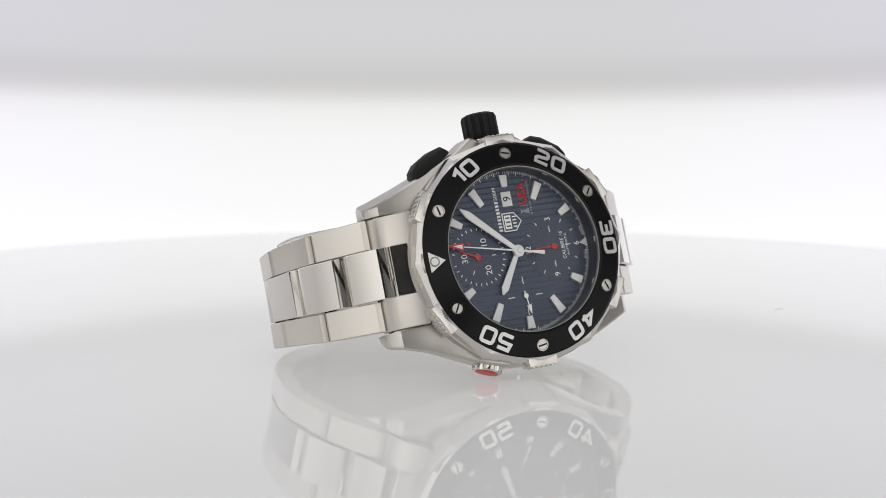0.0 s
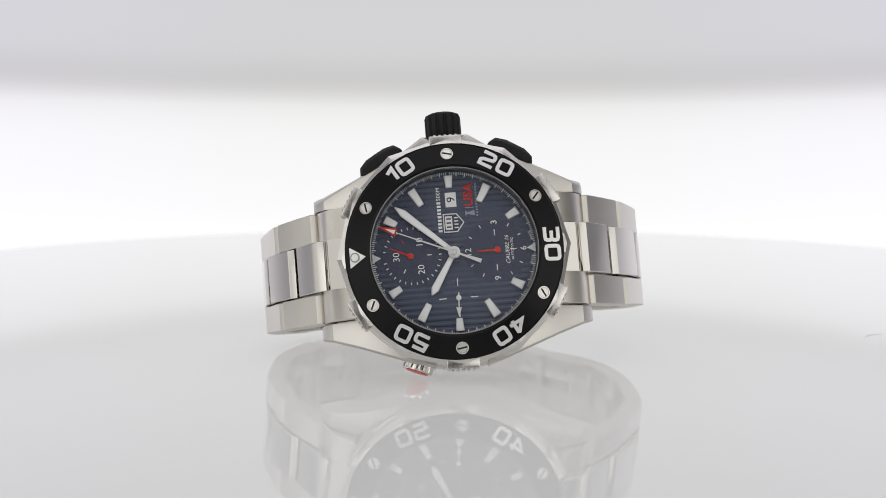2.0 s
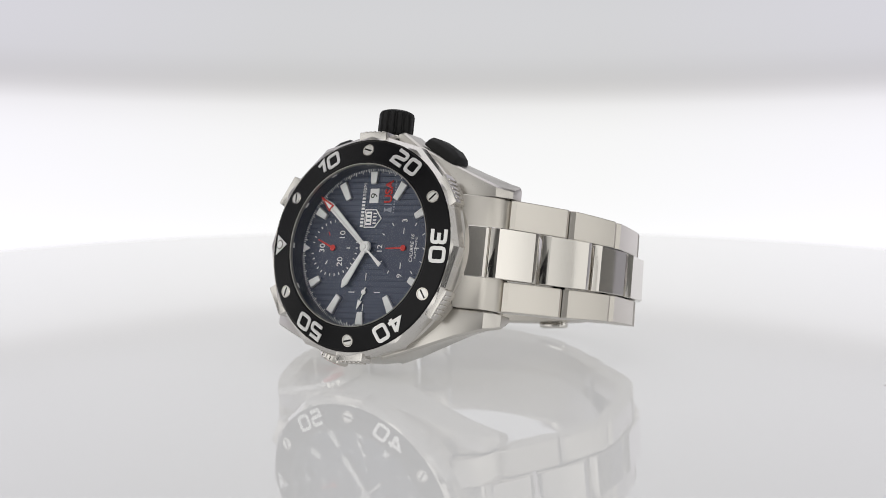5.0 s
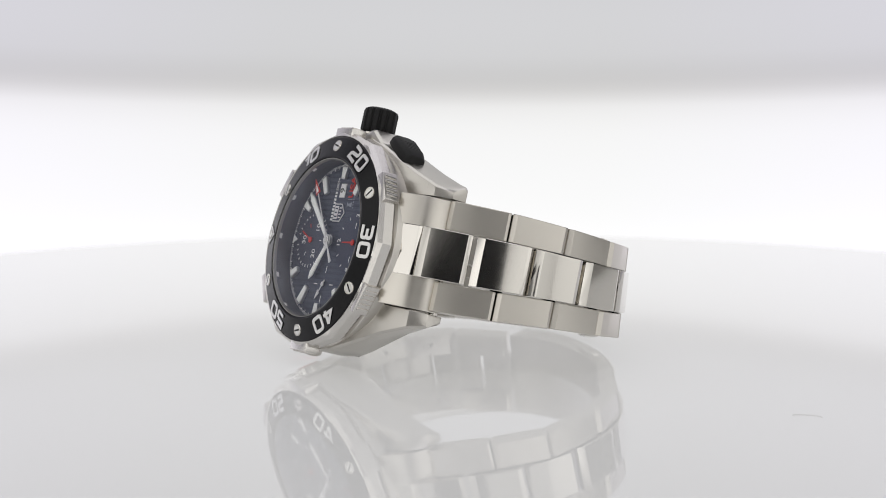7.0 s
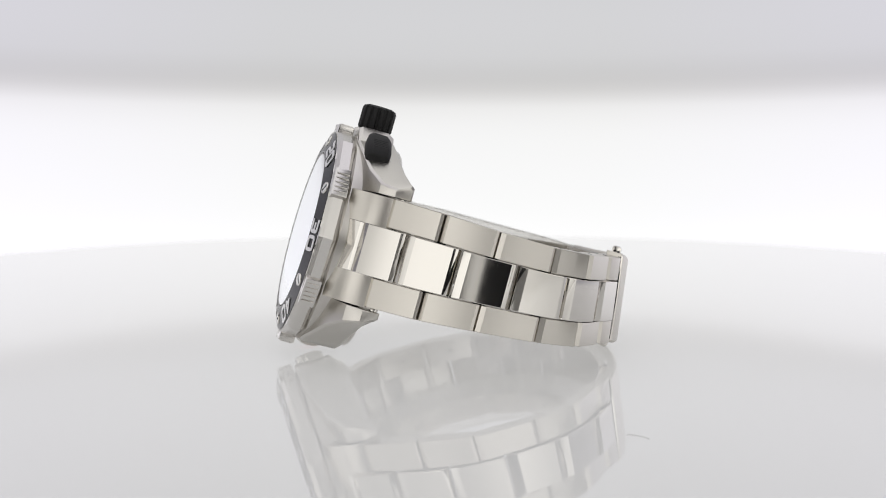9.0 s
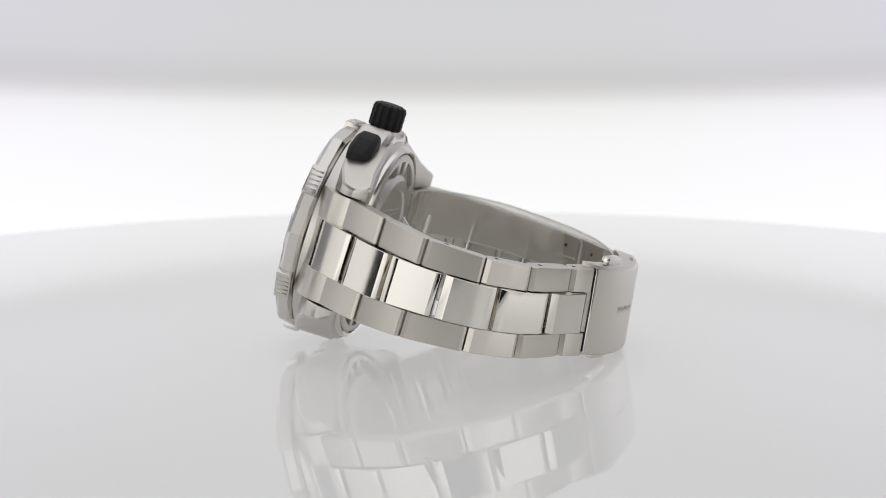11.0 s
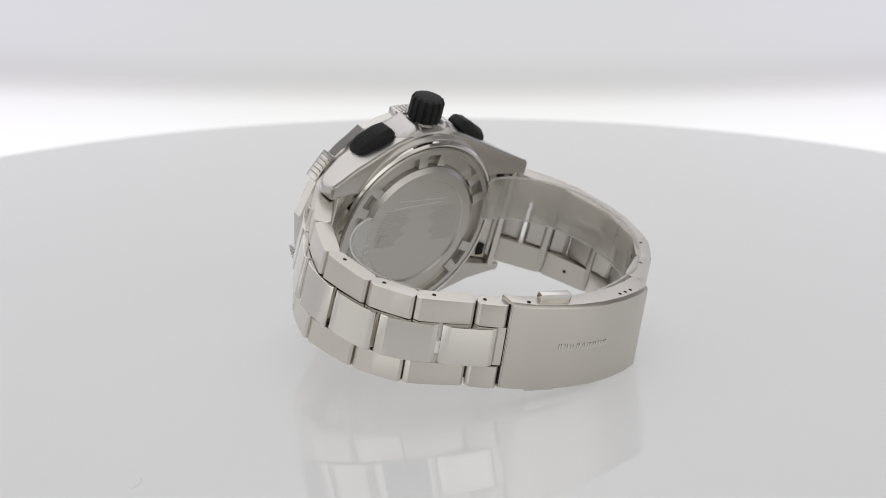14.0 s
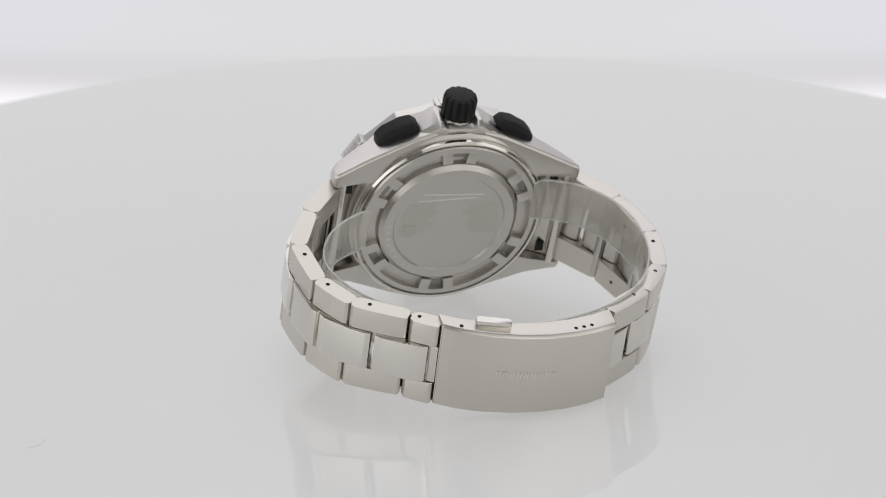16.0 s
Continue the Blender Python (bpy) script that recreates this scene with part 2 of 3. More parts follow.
DIGITS = {"0": [[(.2, 0), (.8, 0), (.95, .06), (1, .2), (1, .8), (.95, .94), (.8, 1), (.2, 1), (.05, .94), (0, .8), (0, .2), (.05, .06)]],
          "1": [[(0.1, .74), (.62, 1), (.62, 0)]],
          "2": [[(0, 1), (.8, 1), (.95, .95), (1, .83), (1, .66), (.92, .54), (.15, .42), (0, .3), (0, 0), (1.05, 0)]],
          "3": [[(0, 1), (.8, 1), (.95, .95), (1, .84), (1, .64), (.93, .54), (.8, .5), (.28, .5)],
                [(.82, .5), (.94, .46), (1, .36), (1, .16), (.95, .05), (.8, 0), (0, 0)]],
          "4": [[(.74, 0), (.74, 1)], [(.74, 1), (0, .26), (1.08, .26)]],
          "5": [[(.98, 1), (.06, 1), (0, .56), (.8, .56), (.95, .51), (1, .4), (1, .16), (.95, .05), (.8, 0), (0, 0)]]}


def numeral(text, wide, tall, width):
    """Square-cut minute numerals, centred, two digits side by side."""
    bm = bmesh.new()
    spans = [wide * (0.62 if ch == "1" else 1.0) for ch in text]
    x = -(sum(spans) + (len(text) - 1) * (width + 0.42)) / 2
    for ch, span in zip(text, spans):
        for k, path in enumerate(DIGITS[ch]):
            stroke([(x + px * wide, (py - 0.5) * tall) for px, py in path], width, 0, 0.13 - 0.012 * k, ch == "0", bm)
        x += span + width + 0.42
    return bm


# ================= studio setting =================
def studio():
    tagged(part("floor", block(3400, 3900, 60, 0, (0, 250, -930)), tent, smooth=0), "white painted studio floor", kind="structure")
    for name, at, size in (("wall_north", (0, 2230, 350), (3400, 60, 2500)), ("wall_south", (0, -1730, 350), (3400, 60, 2500)),
                           ("wall_east", (1730, 250, 350), (60, 3900, 2500)), ("wall_west", (-1730, 250, 350), (60, 3900, 2500))):
        tagged(part(name, block(*size, 0, at), tent, smooth=0), "plain white studio wall", kind="structure")
    tagged(part("ceiling", block(3400, 3900, 60, 0, (0, 250, 1630)), tent, smooth=0), "plain white studio ceiling", kind="structure")
    # black flags on stands keep glare off the crystal and put contrast into the steel
    for x, y, turn, width, low, high in ((305, -950, 0, 430, -140, 205), (-165, -950, 0, 470, 215, 364), (-1000, -150, 82, 210, -150, 260)):
        flag = new("black_flag")
        part("cloth", block(width, 6, high - low, 2, (0, 0, 900 + (high + low) / 2)), black_cloth, flag, "black cloth", 0)
        part("pole", lathe([(0.01, high + 890), (9, high + 890), (9, 0), (0.01, 0)], 16, False), housing, flag, where=mm(0, -14, 0))
        part("foot", block(300, 300, 12, 3, (0, -14, 6)), housing, flag)
        flag.matrix_basis = mm(x, y, -900, 0, 0, turn)
        tagged(flag, "black cloth flag on a stand", "flag", "black flags")


def softbox(width, height, glowing, m, label, hang=0):
    """A shallow black housing with a glowing cloth front that looks along its own -z."""
    ob = new("softbox")
    ob.matrix_basis = m
    w, h = width * 500, height * 500
    bm = loft([[(-w * .5, -h * .5, 160), (w * .5, -h * .5, 160), (w * .5, h * .5, 160), (-w * .5, h * .5, 160)],
               [(-w - 8, -h - 8, 6), (w + 8, -h - 8, 6), (w + 8, h + 8, 6), (-w - 8, h + 8, 6)],
               [(-w - 8, -h - 8, -8), (w + 8, -h - 8, -8), (w + 8, h + 8, -8), (-w - 8, h + 8, -8)]])
    part("lamp_housing", bm, housing, ob, "black fabric housing", 0)
    part("diffuser", block(2 * w, 2 * h, 4, 0, (0, 0, -11)), glowing, ob, "glowing white diffuser cloth", 0)
    if hang:
        rod = lathe([(0.01, 0), (10, 0), (10, hang), (0.01, hang)], 16, False)
        part("rod", rod, housing, ob, where=mm(0, 0, 158))
    else:
        top = m @ Vector((0, 0, 0.1))
        stand = Matrix.Translation((top.x, top.y, -0.9))
        part("pole", lathe([(0.01, (top.z + 0.9) * 1000), (11, (top.z + 0.9) * 1000), (11, 0), (0.01, 0)], 16, False), housing, ob, where=m.inverted() @ stand)
        part("foot", block(460, 460, 14, 3, (0, 0, 7)), housing, ob, where=m.inverted() @ stand)
    return tagged(ob, label, "softbox", "studio softboxes")


def backdrop_screen():
    """A wide self-glowing screen up behind the table, bowed a little at both sides; its unseen sweep forward over it is
    added for the disc's reflection.
    """
    bm = bmesh.new()
    n, w, bend = 32, 350, 150
    line = [(0, -300), (0, 0), (0, 240), (-18, 360), (-70, 480), (-170, 580), (-320, 650), (-540, 685), (-800, 690), (-1150, 690)]
    cols = []
    for i in range(n + 1):
        x = -w + 2 * w * i / n
        # a round sweep in the middle, straight wings beside it
        q = min(abs(x), bend)
        bow = -0.0025 * q * q - 0.0050 * bend * (abs(x) - q)
        inner = [bm.verts.new((x, y + bow, z)) for y, z in line]
        outer = [bm.verts.new((x, y + bow + 7, z + 7)) for y, z in line]
        cols.append(inner + outer[::-1])
    m = len(cols[0])
    for p, q in zip(cols, cols[1:]):
        for a in range(m):
            bm.faces.new((p[a], q[a], q[(a + 1) % m], p[(a + 1) % m]))
    bm.faces.new(cols[0])
    bm.faces.new(cols[-1][::-1])
    return tagged(part("backdrop", bm, screen_glow, smooth=60), "white backdrop screen with painted glow, its unseen top swept over the table", kind="structure")


def turntable():
    ob = new("turntable")
    r = 194.2
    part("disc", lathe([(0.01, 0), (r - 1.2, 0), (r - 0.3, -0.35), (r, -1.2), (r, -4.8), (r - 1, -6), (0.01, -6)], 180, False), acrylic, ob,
         "glossy white acrylic disc with an added glow", 5)
    part("drive_hub", lathe([(0.01, -6), (40, -6), (40, -30), (24, -36), (24, -900), (0.01, -900)], 48, False), housing, ob, "dark metal spindle")
    return tagged(ob, "round glossy white turntable disc", "turntable")


# ================= the wrist watch: +x to six o'clock, +y to three o'clock, +z out of the dial =================
def clock(minute):
    return radians(180 - 6 * minute)


def curve_at(pairs, t):
    """Straight interpolation in a short table."""
    for (a, va), (b, vb) in zip(pairs, pairs[1:]):
        if (t - a) * (t - b) <= 0:
            k = (t - a) / (b - a)
            return va + (vb - va) * k
    return pairs[0][1] if abs(t - pairs[0][0]) < abs(t - pairs[-1][0]) else pairs[-1][1]


SAG = [(-5, 0.1), (-20, 0.3), (-32, 0.65), (-43, 1.15), (-51, 1.9), (-57.5, 3.0), (-62, 3.75), (-70, 4.0)]
SPAN = [(-5, 10.75), (-12, 10.65), (-22, 10.3), (-32, 9.6), (-43, 9.1), (-51, 8.8), (-57.5, 8.45), (-70, 8.4)]
LEAN = [(-5, 0), (-34, 0.01), (-43, 0.05), (-51, 0.11), (-58, 0.14), (-70, 0.15)]


def leaned(z, y):
    """The bracelet is twisted a little: towards the clasp its faces lean over."""
    return z + curve_at(LEAN, z) * (y - 3)


def lean(bm):
    for v in bm.verts:
        v.co.z = leaned(v.co.z, v.co.y)
    return bm


def build_case(w):
    body = lathe([(17, -4.2), (20.6, -4.2), (21.2, -4.6), (21.35, -6.2), (21.3, -11.2), (21.05, -12.5), (20.5, -13.05), (19.6, -13.2), (17, -13.2)], 128)
    case = part("case", body, brushed_case, w, "brushed steel watch case", 32)
    for sx in (1, -1):
        for sy in (1, -1):
            # x, outer edge, inner edge, top, bottom, slant of the flank
            rows = [(5.0, 21.3, 9.0, -4.5, -12.4, .5), (9.0, 20.2, 9.0, -4.6, -12.7, .6), (19.0, 16.2, 10.8, -6.9, -14.0, 1.2),
                    (23.9, 14.4, 11.0, -9.2, -15.2, 1.6), (25.3, 14.0, 11.0, -10.9, -15.6, 1.5), (25.9, 13.6, 11.1, -12.2, -15.2, 1.2)]
            if sy < 0:
                # away from the crown the upper face runs out and the flank is undercut
                rows = [(x, yo - 1.3 * min(1, x / 19), yi, zt, zb, .5 - 1.5 * min(1, x / 19)) for x, yo, yi, zt, zb, cut in rows]
            one = loft([[(sx * x, sy * yi, zt), (sx * x, sy * (yo - cut), zt), (sx * x, sy * (yo - cut + .4), zt - .5), (sx * x, sy * (yo + .05), zb + .55),
                         (sx * x, sy * (yo - .45), zb), (sx * x, sy * yi, zb)] for x, yo, yi, zt, zb, cut in rows])
            soften(one, 0.14, 2, 30)
            part("lug", one, brushed_case, case, "flat brushed lug", 16)
    # shoulder that guards the crown
    g = loft([[(x, 17.0, -4.6), (x, y - .4, -4.7), (x, y, -5.4), (x, y + .1, -10.6), (x, y - .7, -11.9), (x, 17, -12.6)]
              for x, y in ((-8.6, 20.2), (-6.6, 21.5), (-4.4, 23.0), (-3.6, 23.0), (-2.6, 22.3), (2.6, 22.3), (3.6, 23.0), (4.4, 23.0), (6.6, 21.5), (8.6, 20.2))])
    soften(g, 0.25, 2, 30)
    part("crown_guard", g, brushed_case, case, "", 22)
    return case


def build_caseback(w):
    cb = part("caseback", lathe([(19.0, -12.4), (19.0, -14.0), (18.7, -14.35), (17.6, -14.35), (17.4, -13.1), (15.1, -13.1), (14.7, -14.1),
                                 (13.8, -14.95), (11.9, -14.95), (11.6, -14.55), (0.01, -14.55)], 128, False), satin, w, "satin steel screwed caseback", 16)
    part("polished_rim", lathe([(20.3, -12.6), (20.15, -13.9), (19.75, -14.3), (19.35, -14.1), (19.3, -12.6)], 128), polished, cb)
    bridge = None
    for k in range(6):
        for d in (-9, 9):
            a = 90 + 60 * k + d
            m = pose(0, 0, 0, 0, 0, a)
            if bridge is None:
                bridge = part("bridge", block(2.7, 2.2, 1.3, 0.12, (16.35, 0, -13.68)), satin, cb, where=m)
            else:
                again(bridge, cb, m)
        part("key_slot", block(1.5, 2.6, 0.3, 0, (16.7, 0, -13.1)), engraved, cb, where=pose(0, 0, 0, 0, 0, 90 + 60 * k))
    # engraved scene: a fan of fine lines below a horizon, a small shield and raised strokes
    for side in (1, -1):
        for k in range(18):
            y = 5.2 - 0.46 * k
            far = math.sqrt(10.6 ** 2 - y * y)
            near = 2.6 + 0.8 * math.sin(0.9 * k) + 0.12 * k
            part("engraved_line", block(far - near, 0.1, 0.06, 0, (side * (far + near) / 2, y, -14.57)), etched, cb)
    for k, (x, y, sx, sy, rz) in enumerate(((0, 7.4, 13, .3, 2), (1.0, 6.2, 12.5, .25, -2))):
        part("engraved_stroke", block(sx, sy * 0.7, 0.1, 0), raised, cb, where=mm(x, y, -14.6, 0, 0, rz))
    part("engraved_shield", plate([(-1.3, 1.5), (1.3, 1.5), (1.3, -.4), (0, -1.7), (-1.3, -.4)], -0.06, 0.06), etched, cb, where=mm(8.2, -1.6, -14.6))
    word, r = "500 METERS", 12.85
    for k, ch in enumerate(word):
        if ch != " ":
            a = -64 + 7.2 * k
            m = pose(0, 0, 0, 0, 0, a) @ mm(r, 0, -14.95, 180, 0, 90)
            part("lettering", letters(ch, 0.95, 0.06), raised, cb, where=m)
    return cb


def build_bezel(w):
    bm = bmesh.new()
    n = 144
    rings = []
    for k in range(n):
        a = 2 * math.pi * k / n
        off = (math.degrees(a) + 15) % 30 - 15
        flat = 22.0 * math.cos(radians(15)) / math.cos(radians(15 - abs(off)))
        top = min(flat - 0.75, 21.2)
        prof = [(20.3, -0.95), (20.55, -0.62), (top, -0.8), (flat, -1.55), (flat, -3.5), (flat - .7, -4.15), (19.5, -4.15)]
        rings.append([bm.verts.new((r * math.cos(a), r * math.sin(a), z)) for r, z in prof])
    for k in range(n):
        p, q = rings[k], rings[(k + 1) % n]
        for i in range(7):
            bm.faces.new((p[i], q[i], q[(i + 1) % 7], p[(i + 1) % 7]))
    bz = part("bezel", bm, bezel_steel, w, "brushed steel twelve-sided diving bezel", 12)
    part("bezel_insert", lathe([(15.8, 0.1), (15.95, 0.42), (16.3, 0.5), (20.2, -0.58), (20.4, -0.8), (20.0, -1.4), (15.8, -1.4)], 144), ceramic, bz,
         "black enamelled bezel insert")
    part("crystal_ring", lathe([(15.62, 0.3), (15.68, 0.44), (15.84, 0.46), (15.88, 0.0), (15.6, -0.2)], 128), engraved, bz)
    # grip tabs with ridges at every screw
    tab = block(2.3, 6.2, 3.2, 0.28, (21.05, 0, -2.45))
    for k in range(5):
        block(0.5, 0.55, 2.5, 0.12, (22.18, -2.0 + k, -2.5), tab)
    first = None
    screw = lathe([(0.01, 0.0), (0.88, 0.0), (0.97, -0.12), (0.97, -0.4), (0.01, -0.4)], 28, False)
    sfirst = None
    for k in range(6):
        a = 30 + 60 * k
        m = pose(0, 0, 0, 0, 0, a)
        tilt = m @ mm(18.43, 0, 0.04, 0, 15.5, 0)
        turn = pose(0, 0, 0, 0, 0, (20, 75, 130, 35, 100, 150)[k])
        if first is None:
            first = part("grip_tab", tab, bezel_steel, bz, where=m)
            seat = part("screw_seat", lathe([(0.98, -0.1), (1.02, 0.06), (1.18, 0.06), (1.24, -0.1)], 28), polished, bz, where=tilt)
            sfirst = part("bezel_screw", screw, raised, bz, "small slotted steel screw", where=tilt @ mm(0, 0, 0.06) @ turn)
            slot = part("screw_slot", block(1.75, 0.32, 0.1, 0), void, bz, where=tilt @ mm(0, 0, 0.04) @ turn)
        else:
            again(first, bz, m)
            again(seat, bz, tilt)
            again(sfirst, bz, tilt @ mm(0, 0, 0.06) @ turn)
            again(slot, bz, tilt @ mm(0, 0, 0.04) @ turn)
    for num in (10, 20, 30, 40, 50):
        m = Matrix.Rotation(clock(num), 4, "Z") @ mm(18.3, 0, -0.03, 0, 15.5, 0) @ pose(0, 0, 0, 0, 0, -90)
        part("numeral", numeral(str(num), 2.45, 2.6, 0.7), print_silver, bz, "raised silver minute numeral", 20, where=m)
    m = Matrix.Rotation(clock(0), 4, "Z") @ mm(18.3, 0, -0.03, 0, 15.5, 0)
    part("triangle_mark", plate([(-1.75, 0), (1.35, 2.0), (1.35, -2.0)], 0, 0.14, 0.04), print_silver, bz, where=m)
    part("pip_ring", disc(0.95, 0.1, 0.2, 24, 0.04, (0.35, 0)), engraved, bz, where=m)
    part("lume_pip", disc(0.68, 0.1, 0.3, 24, 0.08, (0.35, 0)), lume, bz, where=m)
    return bz


def build_dial(w):
    base = -3.5
    # fluted plate: fine ribs that run from twelve to six o'clock
    bm = bmesh.new()
    pitch, ys = 1.08, 15.7
    x = -15.4
    while x < 15.4:
        y = math.sqrt(max(0.1, ys * ys - x * x))
        x2 = x + pitch
        y2 = math.sqrt(max(0.1, ys * ys - x2 * x2))
        prof = [(0.0, 0.0), (0.24, 0.11), (0.56, 0.11), (0.80, 0.0), (1.08, 0.0)]
        for (a, za), (b, zb) in zip(prof, prof[1:]):
            ya, yb = y + (y2 - y) * a / pitch, y + (y2 - y) * b / pitch
            v = [bm.verts.new(p) for p in ((-ya, x + a, base + za), (-yb, x + b, base + zb), (yb, x + b, base + zb), (ya, x + a, base + za))]
            bm.faces.new(v)
        x = x2
    bmesh.ops.remove_doubles(bm, verts=bm.verts[:], dist=1e-4)
    dial = part("dial", bm, dial_blue, w, "dark blue fluted chronograph dial", 10)
    part("dial_bed", disc(15.8, base - 0.6, base - 0.02, 96), dial_flat, dial)
    part("flange", lathe([(14.98, base + 0.12), (15.1, 0.1), (15.4, 0.1), (15.4, base - 0.1), (14.98, base - 0.1)], 128), rehaut_mat, dial, "dark sloping flange ring")
    part("minute_ring", lathe([(14.05, base + 0.12), (15.0, base + 0.13), (15.0, base), (14.05, base)], 128), dial_flat, dial)
    ticks = bmesh.new()
    for k in range(240):
        if k % 20 == 0:
            continue
        a = 2 * math.pi * k / 240
        ln = 0.75 if k % 4 == 0 else 0.45
        bmesh.ops.create_cube(ticks, size=1, matrix=Matrix.Rotation(a, 4, "Z") @ Matrix.Translation((14.85 - ln / 2, 0, base + 0.15)) @ Matrix.Diagonal((ln, 0.11 if k % 4 else .17, 0.03, 1)))
    tagged(part("minute_track", ticks, print_white, dial, smooth=0), "fine white printed minute track", kind="stuff")
    flange_mark = None
    for k in range(12):
        m = Matrix.Rotation(radians(30 * k), 4, "Z") @ mm(15.03, 0, -0.45, 0, -88, 0)
        if flange_mark is None:
            flange_mark = part("flange_mark", block(0.75, 1.0, 0.08), print_white, dial, where=m)
        else:
            again(flange_mark, dial, m)
    # applied markers
    def marker(length, width, r0, minute):
        m = Matrix.Rotation(clock(minute), 4, "Z") @ mm(r0 + length / 2, 0, base)
        rim = part("hour_marker", plate([(-length / 2, -width * .4), (length / 2, -width * .56), (length / 2, width * .56), (-length / 2, width * .4)], 0.05, 0.8, 0.09), print_silver, dial, "polished applied hour marker", where=m)
        part("lume_fill", plate([(-length / 2 + .17, -width * .4 + .15), (length / 2 - .17, -width * .56 + .17), (length / 2 - .17, width * .56 - .17), (-length / 2 + .17, width * .4 - .15)], 0.76, 0.84), lume, dial, where=m)
        return rim
    for minute in (10, 20, 40, 50):
        marker(3.5, 1.45, 10.35, minute)
    for minute in (5, 25, 35, 55):
        marker(2.4, 1.45, 11.5, minute)
    marker(2.3, 1.45, 11.9, 15)
    marker(2.4, 1.45, 11.9, 45)
    for minute in (0, 30):
        m = Matrix.Rotation(clock(minute), 4, "Z") @ mm(14.15, 0, base + 0.1)
        part("triangle_mark", plate([(-0.95, 0), (0.6, 0.85), (0.6, -0.85)], 0, 0.1), print_white, dial, where=m)
    # date window and print; the lettering runs towards three o'clock
    up = base + 0.135
    part("date_frame", block(2.0, 2.7, 0.14, 0.05, (0.15, 9.75, up)), print_silver, dial)
    part("date_disc", block(1.8, 2.5, 0.1, 0, (0.15, 9.75, up + 0.06)), material("white_date_disc", (0.85, 0.85, 0.84), 0.4)[0], dial, "white date disc")

    def words(text, height, x, y, mat, wide=1.0, bold=0.0, slant=0.0, lift=0.0, rz=90):
        return part("lettering", letters(text, height, 0.03, bold, wide, slant), mat, dial, smooth=0, where=mm(x, y, up + lift, 0, 0, rz))
    words("9", 1.5, 0.15, 9.75, ink, 1.0, 0.0, 0, 0.12)
    words("USA", 1.75, 3.3, 10.55, red, 1.0, 0.03)
    words("500M", 0.72, -2.1, 10.9, print_white, 1.05)
    for k in range(9):
        part("name_bar", block(0.7, 0.4, 0.03, 0, (-2.1, 4.15 + 0.64 * k, up)), print_white, dial)
    for k in range(12):
        part("name_bar", block(0.32, 0.26, 0.03, 0, (4.75, 6.6 + 0.52 * k, up)), grey_print, dial)
    part("emblem", plate([(2.6, 6.6), (2.6, 7.6), (3.0, 7.25), (4.3, 7.6), (4.3, 6.6), (3.0, 6.95)], up - 0.02, up + 0.02), grey_print, dial)
    part("emblem", block(1.6, 0.12, 0.03, 0, (3.4, 8.1, up)), grey_print, dial)
    shield = [(-1.5, 3.75), (-1.5, 7.25), (1.0, 7.25), (2.35, 5.5), (1.0, 3.75)]
    part("shield_rim", plate(shield, up - 0.05, up + 0.12, 0.04), print_silver, dial, "silver shield emblem")
    part("shield_field", plate([(-1.3 + (x + 1.5) * .88, 5.5 + (y - 5.5) * .87) for x, y in shield], up + 0.1, up + 0.15), dial_flat, dial)
    part("shield_bar", plate([(-1.15, 4.25), (-1.15, 6.75), (0.15, 6.75), (0.15, 4.25)], up + 0.12, up + 0.18), print_silver, dial)
    for k in range(3):
        part("shield_stroke", block(0.85, 0.26, 0.04, 0, (-0.5, 4.75 + .75 * k, up + 0.19)), dial_flat, dial)
    for k in range(4):
        part("shield_stroke", block(0.75, 0.24, 0.04, 0, (0.85, 4.6 + .6 * k, up + 0.16)), print_silver, dial)
    words("CALIBRE 16", 0.72, 9.65, 0.0, print_white, 1.0, 0.0, 0.25, 0.03)
    words("AUTOMATIC", 0.45, 10.55, 0.05, print_white, 1.1, 0.0, 0.0, 0.03)
    words("SWISS", 0.38, 14.0, -2.2, print_white, 1.1, 0.0, 0.0, 0.05, 72)
    words("MADE", 0.38, 14.0, 2.2, print_white, 1.1, 0.0, 0.0, 0.05, 108)
    # recessed counters
    for cx, cy, r in ((-7.56, 0, 5.75), (7.56, 0, 5.75)):
        part("counter", disc(r, base + 0.06, base + 0.125, 64, 0, (cx, cy)), dial_flat, dial, "smooth recessed counter")

    def spokes(cx, cy, r, count, length, width, skip=(), mats=None, start=0):
        for k in range(count):
            if k in skip:
                continue
            a = math.pi - 2 * math.pi * k / count
            m = mm(cx, cy, up + 0.02) @ Matrix.Rotation(a, 4, "Z") @ mm(r, 0, 0)
            mat = (mats or {}).get(k, print_white)
            part("counter_tick", block(length, width, 0.03), mat, dial, smooth=0, where=m)
    spokes(-7.56, 0, 5.05, 30, 0.5, 0.16, skip=(0,))
    spokes(-7.56, 0, 3.1, 6, 0.8, 0.16, skip=(0, 2, 4), mats={1: red})
    spokes(7.56, 0, 5.1, 12, 0.62, 0.14, skip=(0, 3, 6, 9))
    spokes(7.56, 0, 3.2, 4, 1.1, 0.16, skip=(0,))
    spokes(0.2, -8.2, 2.85, 4, 1.35, 0.16)
    for text, x, y in (("10", 1.45, 2.55), ("20", 1.45, -2.55), ("30", -2.9, 0)):
        words(text, 1.2, -7.56 + x, y, print_white, 1.05, 0.0, 0, 0.02)
    for text, x, y in (("12", -5.0, 0), ("3", 0, 5.1), ("6", 5.0, 0), ("9", 0, -5.1)):
        words(text, 1.1, 7.56 + x, y, print_white, 1.05, 0.0, 0, 0.02)
    dial.scale = (1.045, 1.045, 1)
    return dial


